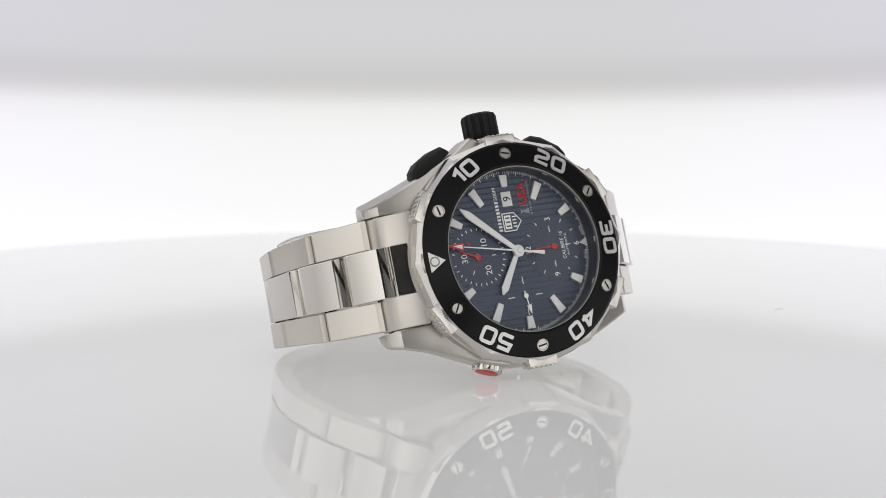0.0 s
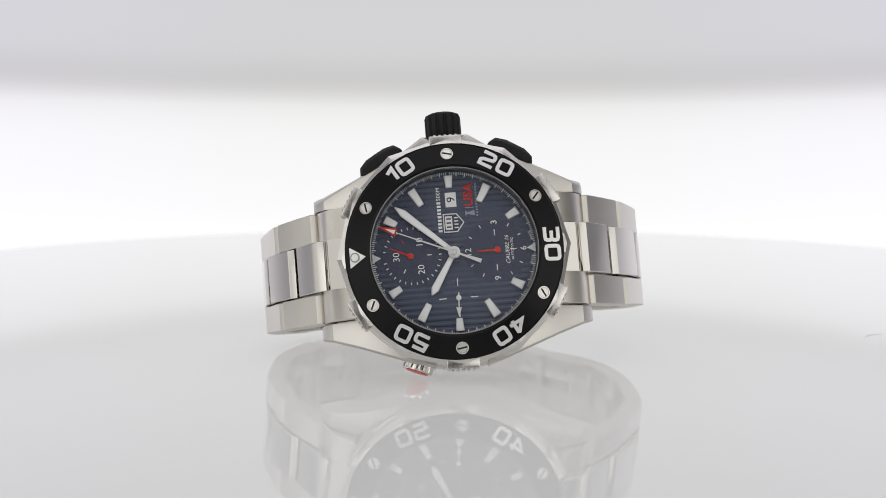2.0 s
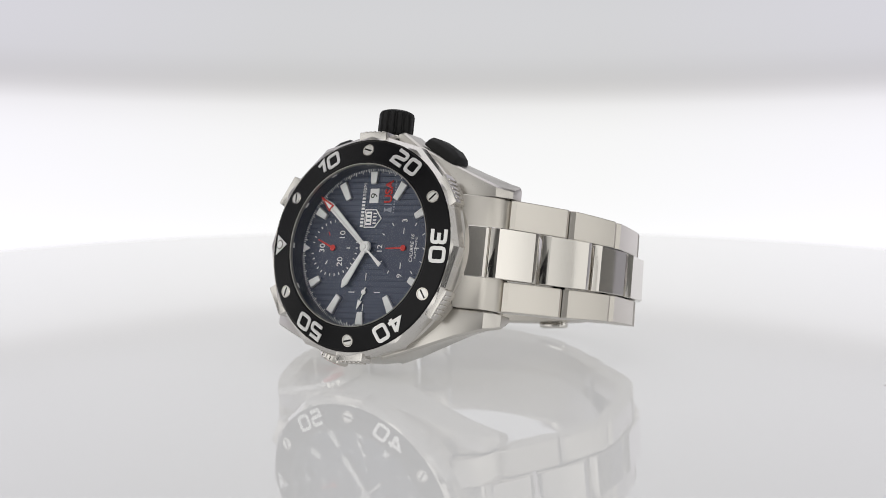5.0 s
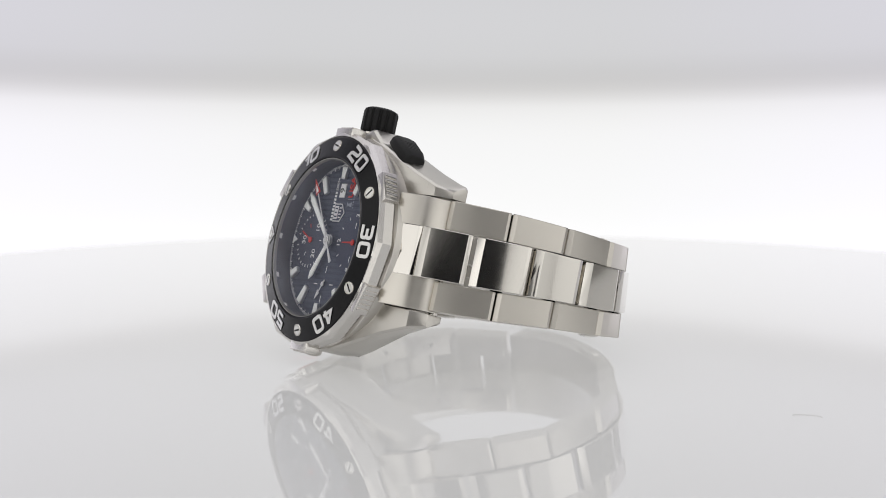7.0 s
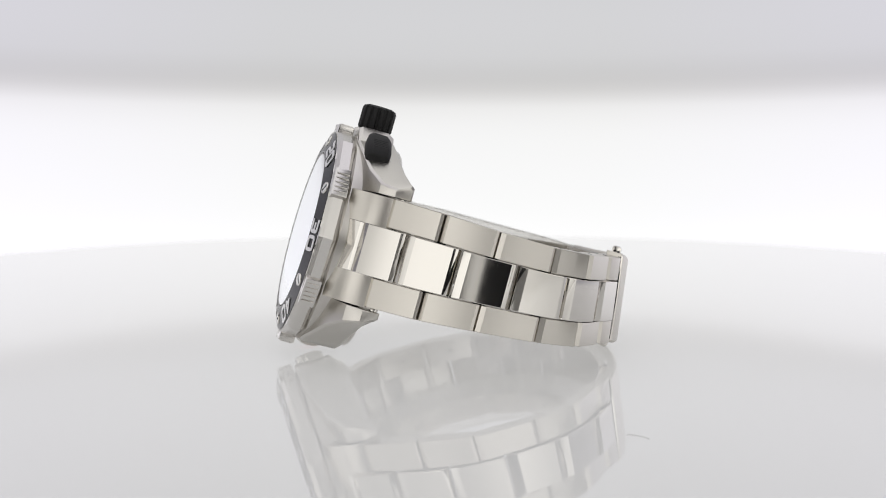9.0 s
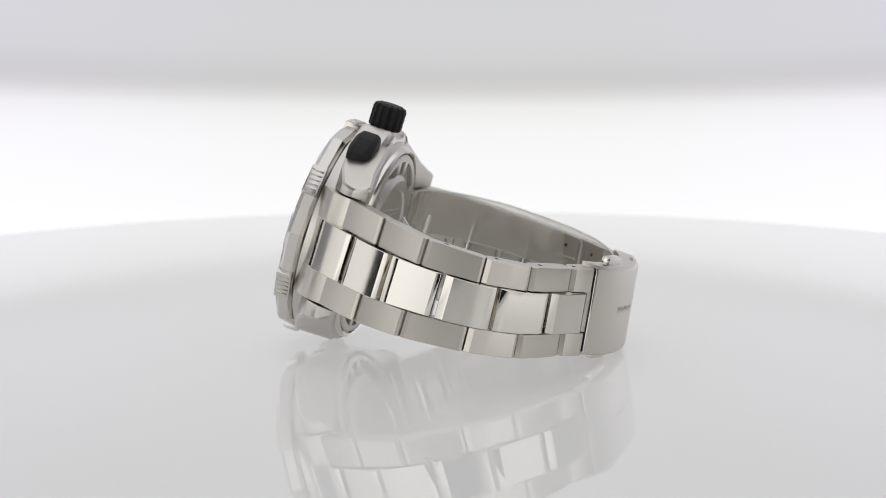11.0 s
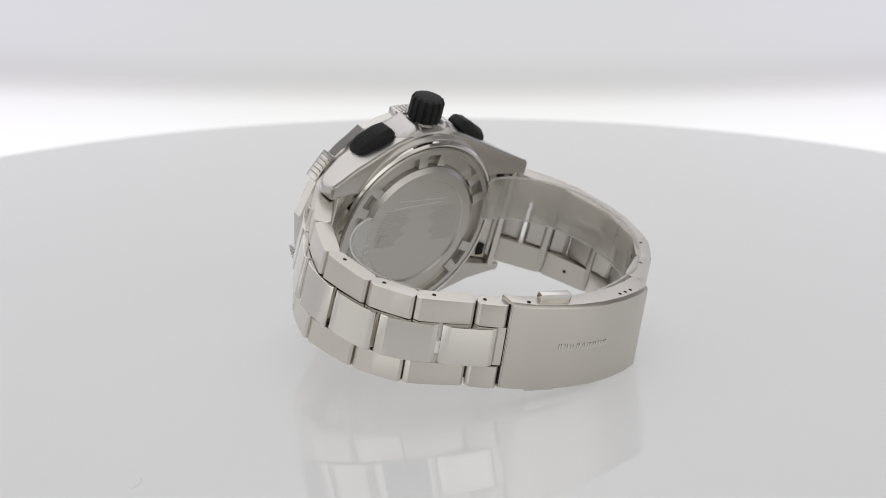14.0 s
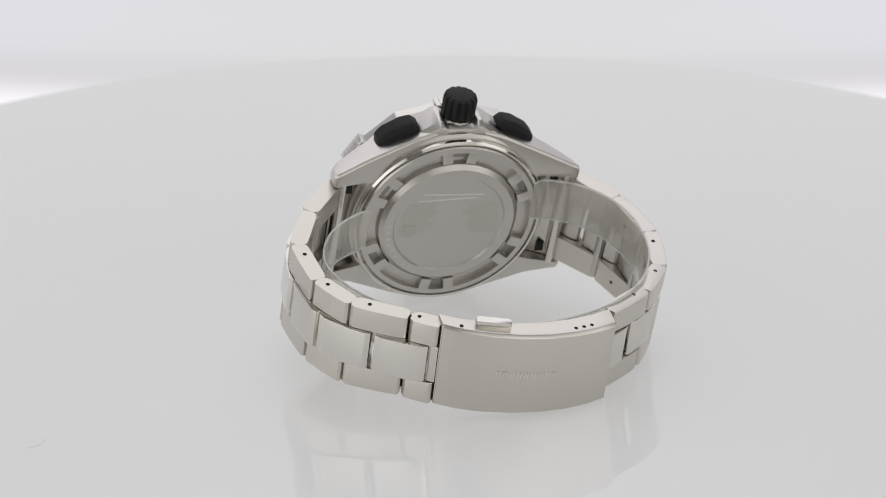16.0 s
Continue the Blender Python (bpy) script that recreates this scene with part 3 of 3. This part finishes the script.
def build_pointers(w):
    """The time and chronograph pointers; those that run are keyed in motions()."""
    def blade(name, length, wide, tail, z, angle, label):
        ob = part(name, plate([(-tail, -wide * .3), (-tail, wide * .3), (1.2, wide * .32), (length * .86, wide * .5), (length, 0.12), (length, -0.12),
                               (length * .86, -wide * .5), (1.2, -wide * .32)], 0, 0.22, 0.07), print_silver, w, label, where=mm(0, 0, z, 0, 0, angle))
        part("lume_fill", plate([(1.9, -wide * .25), (1.9, wide * .25), (length * .85, wide * .4), (length - .4, 0.0), (length * .85, -wide * .4)], 0.2, 0.27), lume, ob)
        part("boss", disc(1.15, -0.02, 0.26, 32, 0.05), print_silver, ob)
        return ob
    blade("hour_hand", 9.2, 1.55, 1.2, -2.75, 238.5, "polished steel hour hand with pale lume")
    blade("minute_hand", 14.1, 1.5, 1.2, -2.4, 138.3, "polished steel minute hand with pale lume")
    sweep = part("sweep_hand", plate([(-5.4, -0.42), (-5.4, 0.42), (-2.2, 0.2), (11.7, 0.1), (11.7, -0.1), (-2.2, -0.2)], 0, 0.14, 0.03), print_silver, w,
                 "thin steel chronograph seconds hand, red arrow tip")
    part("arrow_tip", plate([(11.5, -0.8), (15.1, -0.06), (15.1, 0.06), (11.5, 0.8)], -0.02, 0.15, 0.03), red, sweep, "red arrow tip")
    part("arrow_lume", plate([(11.8, -0.42), (13.8, 0.0), (11.8, 0.42)], 0.14, 0.19), lume, sweep)
    part("boss", lathe([(0.01, 0.5), (0.45, 0.5), (0.55, 0.4), (0.55, 0.22), (0.95, 0.18), (0.95, -0.05), (0.01, -0.05)], 32, False), print_silver, sweep)
    small = part("small_seconds_hand", plate([(-1.0, -0.14), (-1.0, 0.14), (1.9, 0.1), (1.7, 0.55), (3.6, 0.04), (3.6, -0.04), (1.7, -0.55), (1.9, -0.1)], 0, 0.12, 0.02),
                 print_silver, w, "small silver running seconds hand")
    part("boss", disc(0.5, -0.02, 0.2, 24, 0.05), print_silver, small)
    for x, angle in ((-8.25, 156), (8.25, 181)):
        c = part("counter_hand", plate([(-0.4, -0.2), (-0.4, 0.2), (4.0, 0.1), (4.0, -0.1)], 0, 0.12, 0.02), red, w, "slim red counter hand", where=mm(x, 0, -3.2, 0, 0, angle))
        part("boss", disc(0.6, -0.02, 0.18, 24, 0.05), red, c)
    return sweep, small


def build_controls(w):
    # fluted crown
    bm = bmesh.new()
    n = 84
    prof = [(2.6, 0.0), (3.25, 0.15), (3.45, 0.6), (3.45, 4.2), (3.2, 4.8), (2.4, 5.15), (0.05, 5.2)]
    rings = []
    for k in range(n):
        a = 2 * math.pi * k / n
        cut = 0.0 if (k % 6) < 4 else 0.34
        rings.append([bm.verts.new(((r - (cut if 0 < i < 5 else 0)) * math.cos(a), (r - (cut if 0 < i < 5 else 0)) * math.sin(a), z)) for i, (r, z) in enumerate(prof)])
    for k in range(n):
        p, q = rings[k], rings[(k + 1) % n]
        for i in range(len(prof) - 1):
            bm.faces.new((p[i], q[i], q[i + 1], p[i + 1]))
    bmesh.ops.remove_doubles(bm, verts=bm.verts[:], dist=1e-3)
    part("crown", bm, rubber, w, "black rubber-coated fluted crown", 25, where=mm(0, 22.7, -8.2, -90, 0, 0))
    part("crown_collar", lathe([(2.2, -1.5), (2.9, -1.5), (2.9, 0.1), (2.2, 0.1)], 40), polished, w, where=mm(0, 22.6, -8.2, -90, 0, 0))
    for s in (1, -1):
        # long rubber-clad pusher: x along the case edge, z outwards
        bm = loft([[(x, -h, 0), (x, h, 0), (x, h * .95, t * .7), (x, h * .62, t), (x, -h * .62, t), (x, -h * .95, t * .7)]
                   for x, h, t in ((-4.7, 1.6, 0.8), (-3.9, 2.25, 2.1), (-1.9, 2.6, 2.6), (2.1, 2.6, 2.6), (3.9, 2.25, 2.0), (4.7, 1.5, 0.7))])
        soften(bm, 0.75, 3, 20)
        m = mm(s * 12.1, 18.5, -8.4) @ pose(0, 0, 0, 0, 0, -s * 31) @ pose(0, 0, 0, -90, 0, 0) @ pose(0, 0, 0, 0, 0, 0 if s > 0 else 180)
        push = part("pusher", bm, rubber, w, "black rubber-clad pusher", 70, where=m)
        for k in range(5):
            part("grip_ridge", block(0.3, 2.8, 0.3, 0.08, (-0.6 + 0.62 * k, 0, 2.5)), rubber, push)
    # helium valve with a red cap near ten o'clock
    a = radians(248)
    d = Vector((math.cos(a), math.sin(a), 0))
    m = Matrix.Translation(Vector((d.x * 20.2, d.y * 20.2, -8.0)) * MM) @ d.to_track_quat("Z", "Y").to_matrix().to_4x4()
    bm = bmesh.new()
    n = 48
    rings = []
    prof = [(2.7, -1.0), (2.7, 0.4), (2.4, 0.6), (2.4, 0.8), (2.9, 1.0), (2.9, 2.6), (2.6, 2.9), (1.9, 2.9)]
    for k in range(n):
        an = 2 * math.pi * k / n
        cut = 0.0 if k % 4 < 2 else 0.22
        rings.append([bm.verts.new(((r - (cut if i in (4, 5) else 0)) * math.cos(an), (r - (cut if i in (4, 5) else 0)) * math.sin(an), z)) for i, (r, z) in enumerate(prof)])
    for k in range(n):
        p, q = rings[k], rings[(k + 1) % n]
        for i in range(len(prof) - 1):
            bm.faces.new((p[i], q[i], q[i + 1], p[i + 1]))
    v = part("valve", bm, polished, w, "knurled steel helium valve", 25, where=m)
    part("valve_cap", disc(2.2, 2.3, 3.0, 32, 0.12), red, v, "red valve cap")


# outer surface of the bracelet, as (x, z) at the joints, from the lugs to the clasp
SIX_OUTER = [(25.7, -12.0), (33.2, -21.4), (37.8, -31.5), (36.1, -43.1), (31.0, -51.4), (21.1, -57.5), (15.95, -61.2)]
SIX_INNER = [(24.1, -7.8), (30.6, -16.0), (36.7, -25.4), (38.0, -36.4), (35.6, -46.9), (27.0, -55.2), (17.4, -60.9)]
TWELVE_OUTER = [(-25.7, -11.7), (-33.4, -21.2), (-37.1, -32.9), (-35.1, -44.4), (-28.7, -52.9), (-18.8, -60.0)]
TWELVE_INNER = [(-24.2, -7.8), (-30.1, -15.9), (-36.0, -24.8), (-37.2, -38.0), (-32.6, -48.8), (-24.2, -56.3), (-18.2, -60.8)]


def link(name, a, b, y0, y1, thick, gap, mat, w, bevel=0.14, start=(0.0, 0.0), end=(0.0, 0.0), label="", rise=0.0, inset=0.0, arch=0.0):
    """One solid link between two joints: a chamfered side outline drawn across its width, which follows the depth z."""
    ax, az, bx, bz = a[0], a[1], b[0], b[1]
    ln = math.hypot(bx - ax, bz - az)
    tx, tz = (bx - ax) / ln, (bz - az) / ln
    nx, nz = tz, -tx
    mx, mz = (ax + bx) / 2, (az + bz) / 2
    if nx * mx + nz * (mz + 33) > 0:
        nx, nz = -nx, -nz
    s0, s1 = gap, ln - gap
    outline = [(s0, start[1])] if start[0] else []
    for k in range(7):
        s = s0 + start[0] + (s1 - s0 - start[0] - end[0]) * k / 6
        u = s / ln
        outline.append((s, -arch * 4 * u * (1 - u)))
    if end[0]:
        outline.append((s1, end[1]))
    # the inner corners are rounded off, so that bent joints stay open
    r = min(1.0, thick * 0.4)
    for k in range(4):
        c = radians(30 * k)
        outline.append((s1 - (inset + r) + r * math.cos(c) + inset * (1 - k / 3), thick - r + r * math.sin(c)))
    for k in range(4):
        c = radians(90 - 30 * k)
        outline.append((s0 + (inset + r) - r * math.cos(c) - inset * k / 3, thick - r + r * math.sin(c)))
    rings = []
    for y in (y0, y1):
        rings.append([(ax + tx * s + nx * (d - rise), y(az + tz * s), az + tz * s + nz * (d - rise)) for s, d in outline])
    bm = lean(loft(rings))
    if bevel:
        soften(bm, bevel, 2, 38)
    ob = part(name, bm, mat, w, label, 16)
    if mat is polished:
        # the side towards the wrist is only satin finished
        ob.data.materials.append(satin)
        for face in ob.data.polygons:
            if face.normal.x * nx + face.normal.z * nz > 0.5:
                face.material_index = 1
    return ob, (tx, tz), (nx, nz), (mx, mz)


def build_bracelet(w):
    def lo(k):
        return curve_at(SAG, k) - curve_at(SPAN, k)

    def hi(k):
        return curve_at(SAG, k) + curve_at(SPAN, k)

    def lo_mid(k):
        return curve_at(SAG, k) - curve_at(SPAN, k) * 0.45

    def hi_mid(k):
        return curve_at(SAG, k) + curve_at(SPAN, k) * 0.45
    hole = None
    for side, outer, inner in ((1, SIX_OUTER, SIX_INNER), (-1, TWELVE_OUTER, TWELVE_INNER)):
        # end piece between the lugs
        rows = []
        for x, zt, zb in ((19.5, -4.7, -11.0), (23.3, -7.5, -13.0), (24.4, -8.9, -13.5), (25.2, -10.7, -13.9), (25.5, -12.1, -13.6)):
            rows.append([(side * x, -10.7, zt), (side * x, 10.7, zt), (side * x, 10.7, zb), (side * x, -10.7, zb)])
        bm = loft(rows)
        soften(bm, 0.16, 2, 40)
        part("end_link", bm, brushed, w, "brushed steel end link between the lugs", 18)
        bar = lathe([(0.01, -11.2), (0.85, -11.2), (0.85, 11.2), (0.01, 11.2)], 20, False)
        part("spring_bar", bar, polished, w, "polished spring bar", where=mm(side * 23.8, 0, -14.5, 90, 0, 0))
        for y in (-8.6, 8.6):
            part("slot", block(1.8, 2.6, 0.5, 0.1, (side * 22.0, y, -12.5)), void, w)
        for i, (a, b) in enumerate(zip(outer, outer[1:])):
            for y0, y1 in ((lo, lambda k: lo_mid(k) - 0.19), (lambda k: hi_mid(k) + 0.19, hi)):
                ob, t, n, m = link("outer_link", a, b, y0, y1, 3.3, 0.17, brushed, w, 0.15, (0.85, 0.55), (0.5, 0.3), rise=0.5, inset=0.5, arch=0.22)
                if i >= 1:
                    # small pin dot on the inner face
                    yc = (y0(m[1]) + y1(m[1])) / 2
                    at = Vector((m[0] + n[0] * 2.8, yc, leaned(m[1] + n[1] * 2.8, yc))) * MM
                    turn = Vector((n[0], 0, n[1])).to_track_quat("Z", "Y").to_matrix().to_4x4()
                    part("pin_dot", disc(0.4, -0.02, 0.03, 14), void, w, where=Matrix.Translation(at) @ turn)
                if i >= 2 and y1 is hi:
                    back = min(2.3, 0.24 * math.hypot(b[0] - a[0], b[1] - a[1]))
                    zz = m[1] + n[1] * 1.2 - t[1] * back
                    p = (m[0] + n[0] * 1.2 - t[0] * back, hi(zz - n[1] * 1.2), leaned(zz, hi(zz)))
                    where = mm(p[0], p[1], p[2], -90, 0, 0)
                    if hole is None:
                        hole = part("pin_hole", disc(0.42, -0.03, 0.03, 16), void, w, where=where)
                    else:
                        again(hole, w, where)
        # short polished piece that starts the middle row
        link("center_link", (side * 20.6, -5.8), (side * 24.2, -8.1), lo_mid, hi_mid, 2.2, 0.05, polished, w, 0.15, (0, 0), (0.7, 0.4), "", 0.25)
        for a, b in zip(inner, inner[1:]):
            link("center_link", a, b, lo_mid, hi_mid, 2.9, 0.42, polished, w, 0.14, (1.5, 0.5), (0.85, 0.36), "mirror-polished middle link", 0.6, 0.5, 0.21)
        if side > 0:
            # the last link closes in front of the middle row
            link("outer_link", (17.5, -60.5), (15.95, -61.4), lambda k: lo_mid(k) - 0.05, lambda k: hi_mid(k) + 0.05, 2.6, 0.05, brushed, w, 0.12, (0.3, 0.15), (0, 0), "", -0.02)
        # at the joints, seen only through the gaps: near-black blocks put in for the gaps' shade, satin steel pins
        # behind
        for (ax, az), (bx, bz) in zip(outer, outer[1:]):
            ln = math.hypot(bx - ax, bz - az)
            tx, tz = (bx - ax) / ln, (bz - az) / ln
            link("knuckle_shade", (ax - tx * 1.1, az - tz * 1.1), (ax + tx * 1.1, az + tz * 1.1), lambda k: lo(k) + 0.9, lambda k: hi(k) - 0.9, 1.2, 0.0, void, w, 0.0, (0, 0), (0, 0), "", -1.0)
            link("hinge_pin", (ax - tx * 0.9, az - tz * 0.9), (ax + tx * 0.9, az + tz * 0.9), lambda k: lo(k) + 1.0, lambda k: hi(k) - 1.0, 1.2, 0.0, satin, w, 0.0, (0, 0), (0, 0), "", -1.9)


def build_clasp(w):
    line = [(15.8, -62.1), (12, -63.9), (7, -65.4), (1.5, -66.3), (-4, -66.6), (-9.5, -66.2), (-14, -65.3), (-18.0, -64.0)]
    rows = []
    for x, z in line:
        k = curve_at([(-20, 3.8), (16, 4.05)], x)
        hgt = curve_at([(-20, 8.5), (16, 8.75)], x)
        inn = z + curve_at([(-20, 4.6), (16, 3.6)], x)
        rows.append([(x, k - hgt, z + .55), (x, k - hgt + .55, z), (x, k + hgt - .55, z), (x, k + hgt, z + .55), (x, k + hgt, inn), (x, k - hgt, inn)])
    bm = lean(loft(rows))
    soften(bm, 0.16, 2, 30)
    cl = part("clasp", bm, brushed, w, "brushed steel folding clasp cover", 18)
    for y in (12.9, -4.75):
        bm = block(6.9, 2.5, 1.9, 0.62)
        part("release_button", bm, polished, cl, "small steel release button", 30, where=mm(6.3, y, leaned(-62.7, y), 0, -12, 0))
    for x, z in ((-9.6, -64.6), (-11.3, -64.3), (-13, -63.9), (12.4, -62.4)):
        part("pin_hole", disc(0.38, -0.03, 0.03, 16), void, cl, where=mm(x, curve_at([(-20, 12.25), (16, 12.9)], x), leaned(z, 12.6), -90, 0, 0))
    # the folded cover's open end: a near-black strip put in for its inner shade, inside a thin rim
    part("end_rim", lean(block(0.2, 16.6, 0.5, 0.06, (15.88, 4.05, -61.75))), polished, cl)
    part("hollow_shade", lean(block(0.2, 16.2, 0.62, 0.03, (15.9, 4.05, -61.3))), void, cl)
    # an engraved name, as plain strokes
    back = [(a, b) for a, b in reversed(line)]
    for k in range(9):
        tall = 2.0 if k in (0, 1, 3) else 1.45
        for d in (-0.26, 0.26):
            x = 5.2 - 1.38 * k + d
            part("name_bar", block(0.24, tall, 0.12, 0.04, (x, 3.9, leaned(curve_at(back, x), 3.9) - 0.02)), raised, cl)
    return cl


def wrist_watch():
    w = new("wrist_watch")
    build_case(w)
    build_caseback(w)
    build_bezel(w)
    build_dial(w)
    sweep, small = build_pointers(w)
    glass = part("crystal", lathe([(15.62, 0.42), (14.5, 0.5), (10, 0.62), (5, 0.7), (0.01, 0.72)], 96, False), crystal_mat, w, "flat clear sapphire crystal")
    glass.visible_shadow = False
    build_controls(w)
    build_bracelet(w)
    build_clasp(w)
    tagged(w, "steel diving watch with blue dial, black bezel, lying sideways", "watch")
    return w, sweep, small


def plastic_strip():
    """A thin clear collar tucked inside the bracelet, its free ends standing off the links."""
    line = [(-17.0, -14.6), (-21, -15.4), (-26, -18.0), (-30.6, -23.5), (-33, -31.5), (-32.4, -41), (-28, -49.5), (-20, -56), (-8, -60), (4, -60.6),
            (14, -57.6), (23, -51), (29.6, -43.5), (32.2, -36.5), (30.6, -29.5), (26.2, -24.6), (19.6, -21.4)]
    pts = [line[0]] + line + [line[-1]]
    fine = []
    for p0, p1, p2, p3 in zip(pts, pts[1:], pts[2:], pts[3:]):
        for q in range(5):
            t = q / 5
            fine.append(tuple(0.5 * (2 * b + (c - a) * t + (2 * a - 5 * b + 4 * c - d) * t * t + (3 * b - a - 3 * c + d) * t ** 3)
                              for a, b, c, d in zip(p0, p1, p2, p3)))
    line = fine + [line[-1]]
    bm = bmesh.new()
    cols, upper, lower = [], [], []
    n = len(line) - 1
    for i, (x, z) in enumerate(line):
        # the strip stands a little above the links on one side
        k = curve_at([(0, 5.3), (0.12, 6.0), (0.25, 6.9), (0.4, 7.2), (0.5, 6.9), (0.6, 6.2), (0.72, 4.4), (0.86, 3.7), (1, 5.4)], i / n)
        half = 4.9 - 0.9 * max(0.0, 1 - min(i, n - i) / 1.5)
        a, b = line[max(0, i - 1)], line[min(n, i + 1)]
        d = Vector((-(b[1] - a[1]), b[0] - a[0])).normalized() * 0.22
        cols.append([bm.verts.new((x, k - half, z)), bm.verts.new((x, k + half, z)), bm.verts.new((x + d.x, k + half, z + d.y)), bm.verts.new((x + d.x, k - half, z + d.y))])
        for rim, y in ((upper, k + half), (lower, k - half)):
            rim.append([(x - d.x * .3, y - .16, z - d.y * .3), (x - d.x * .3, y + .16, z - d.y * .3), (x + d.x * 1.3, y + .16, z + d.y * 1.3), (x + d.x * 1.3, y - .16, z + d.y * 1.3)])
    for p, q in zip(cols, cols[1:]):
        for i in range(4):
            bm.faces.new((p[i], q[i], q[(i + 1) % 4], p[(i + 1) % 4]))
    bm.faces.new(cols[0])
    bm.faces.new(list(reversed(cols[-1])))
    ob = part("plastic_strip", bm, film_mat, None, "", 60)
    for rim in (upper, lower):
        part("cut_edge", loft(rim), film_edge, ob, "milky cut edge", 50)
    return tagged(ob, "clear protective plastic strip inside the steel bracelet", "plastic strip")


def fibre(points, label):
    """A hair-thin fibre lying on the disc."""
    bm = bmesh.new()
    rows = []
    for x, y in points:
        rows.append([(x - .03, y - .03, 0.01), (x + .03, y - .03, 0.01), (x + .03, y + .03, 0.07), (x - .03, y + .03, 0.07)])
    loft(rows, bm)
    return tagged(part("fibre", bm, material("grey_fibre", (0.6, 0.59, 0.58), 0.7)[0]), label, "fibre")


studio()
for s in (-1, 1):
    softbox(1.3 if s < 0 else 0.85, 1.5, side_glow, look((s * 1.3, -0.05 if s < 0 else -0.62, 0.4), (0, -0.05 if s < 0 else -0.58, 0.1)), "tall side softbox with white diffuser")
    softbox(1.3, 1.9, front_glow, look((-0.90, -1.0, 0.3) if s < 0 else (0.62, -1.19, 0.3), (0, 0, 0.1)), "front softbox with white diffuser beside the lens")
backdrop = backdrop_screen()
table = turntable()
watch, sweep_hand, small_hand = wrist_watch()
strip = plastic_strip()

hair = fibre([(86.2, 29.2), (85.0, 28.9), (83.8, 28.3), (82.9, 27.0), (82.4, 25.6)], "tiny dark fibre lying on the white disc")

# the watch's rest on the disc: its axes and its place in the turning disc's space
AXES = Matrix(((0.98661, -0.10990, 0.12052), (0.14676, 0.27571, -0.94997), (0.07117, 0.95494, 0.28814)))
REST = Matrix.Translation(Vector((1.692, -31.689, 24.938)) * MM) @ AXES.to_4x4()


def motions():
    for ob in (table, hair):
        walk(ob, [(t, pose(0, 0, 0, 0, 0, a)) for t, a in zip(TIMES, TURN)])
    for ob in (watch, strip):
        walk(ob, [(t, pose(0, 0, 0, 0, 0, a) @ REST) for t, a in zip(TIMES, TURN)])
    walk(sweep_hand, [(t, mm(0, 0, -2.05, 0, 0, 148.2 - 6 * (t - 3.5))) for t in range(0, 17, 4)])
    walk(small_hand, [(t, mm(0.2, -8.57, -3.2, 0, 0, 258 - 6 * (t - 3.5))) for t in range(0, 17, 4)])
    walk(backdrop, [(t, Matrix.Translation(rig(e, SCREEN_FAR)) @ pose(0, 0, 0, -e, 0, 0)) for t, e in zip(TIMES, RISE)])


motions()
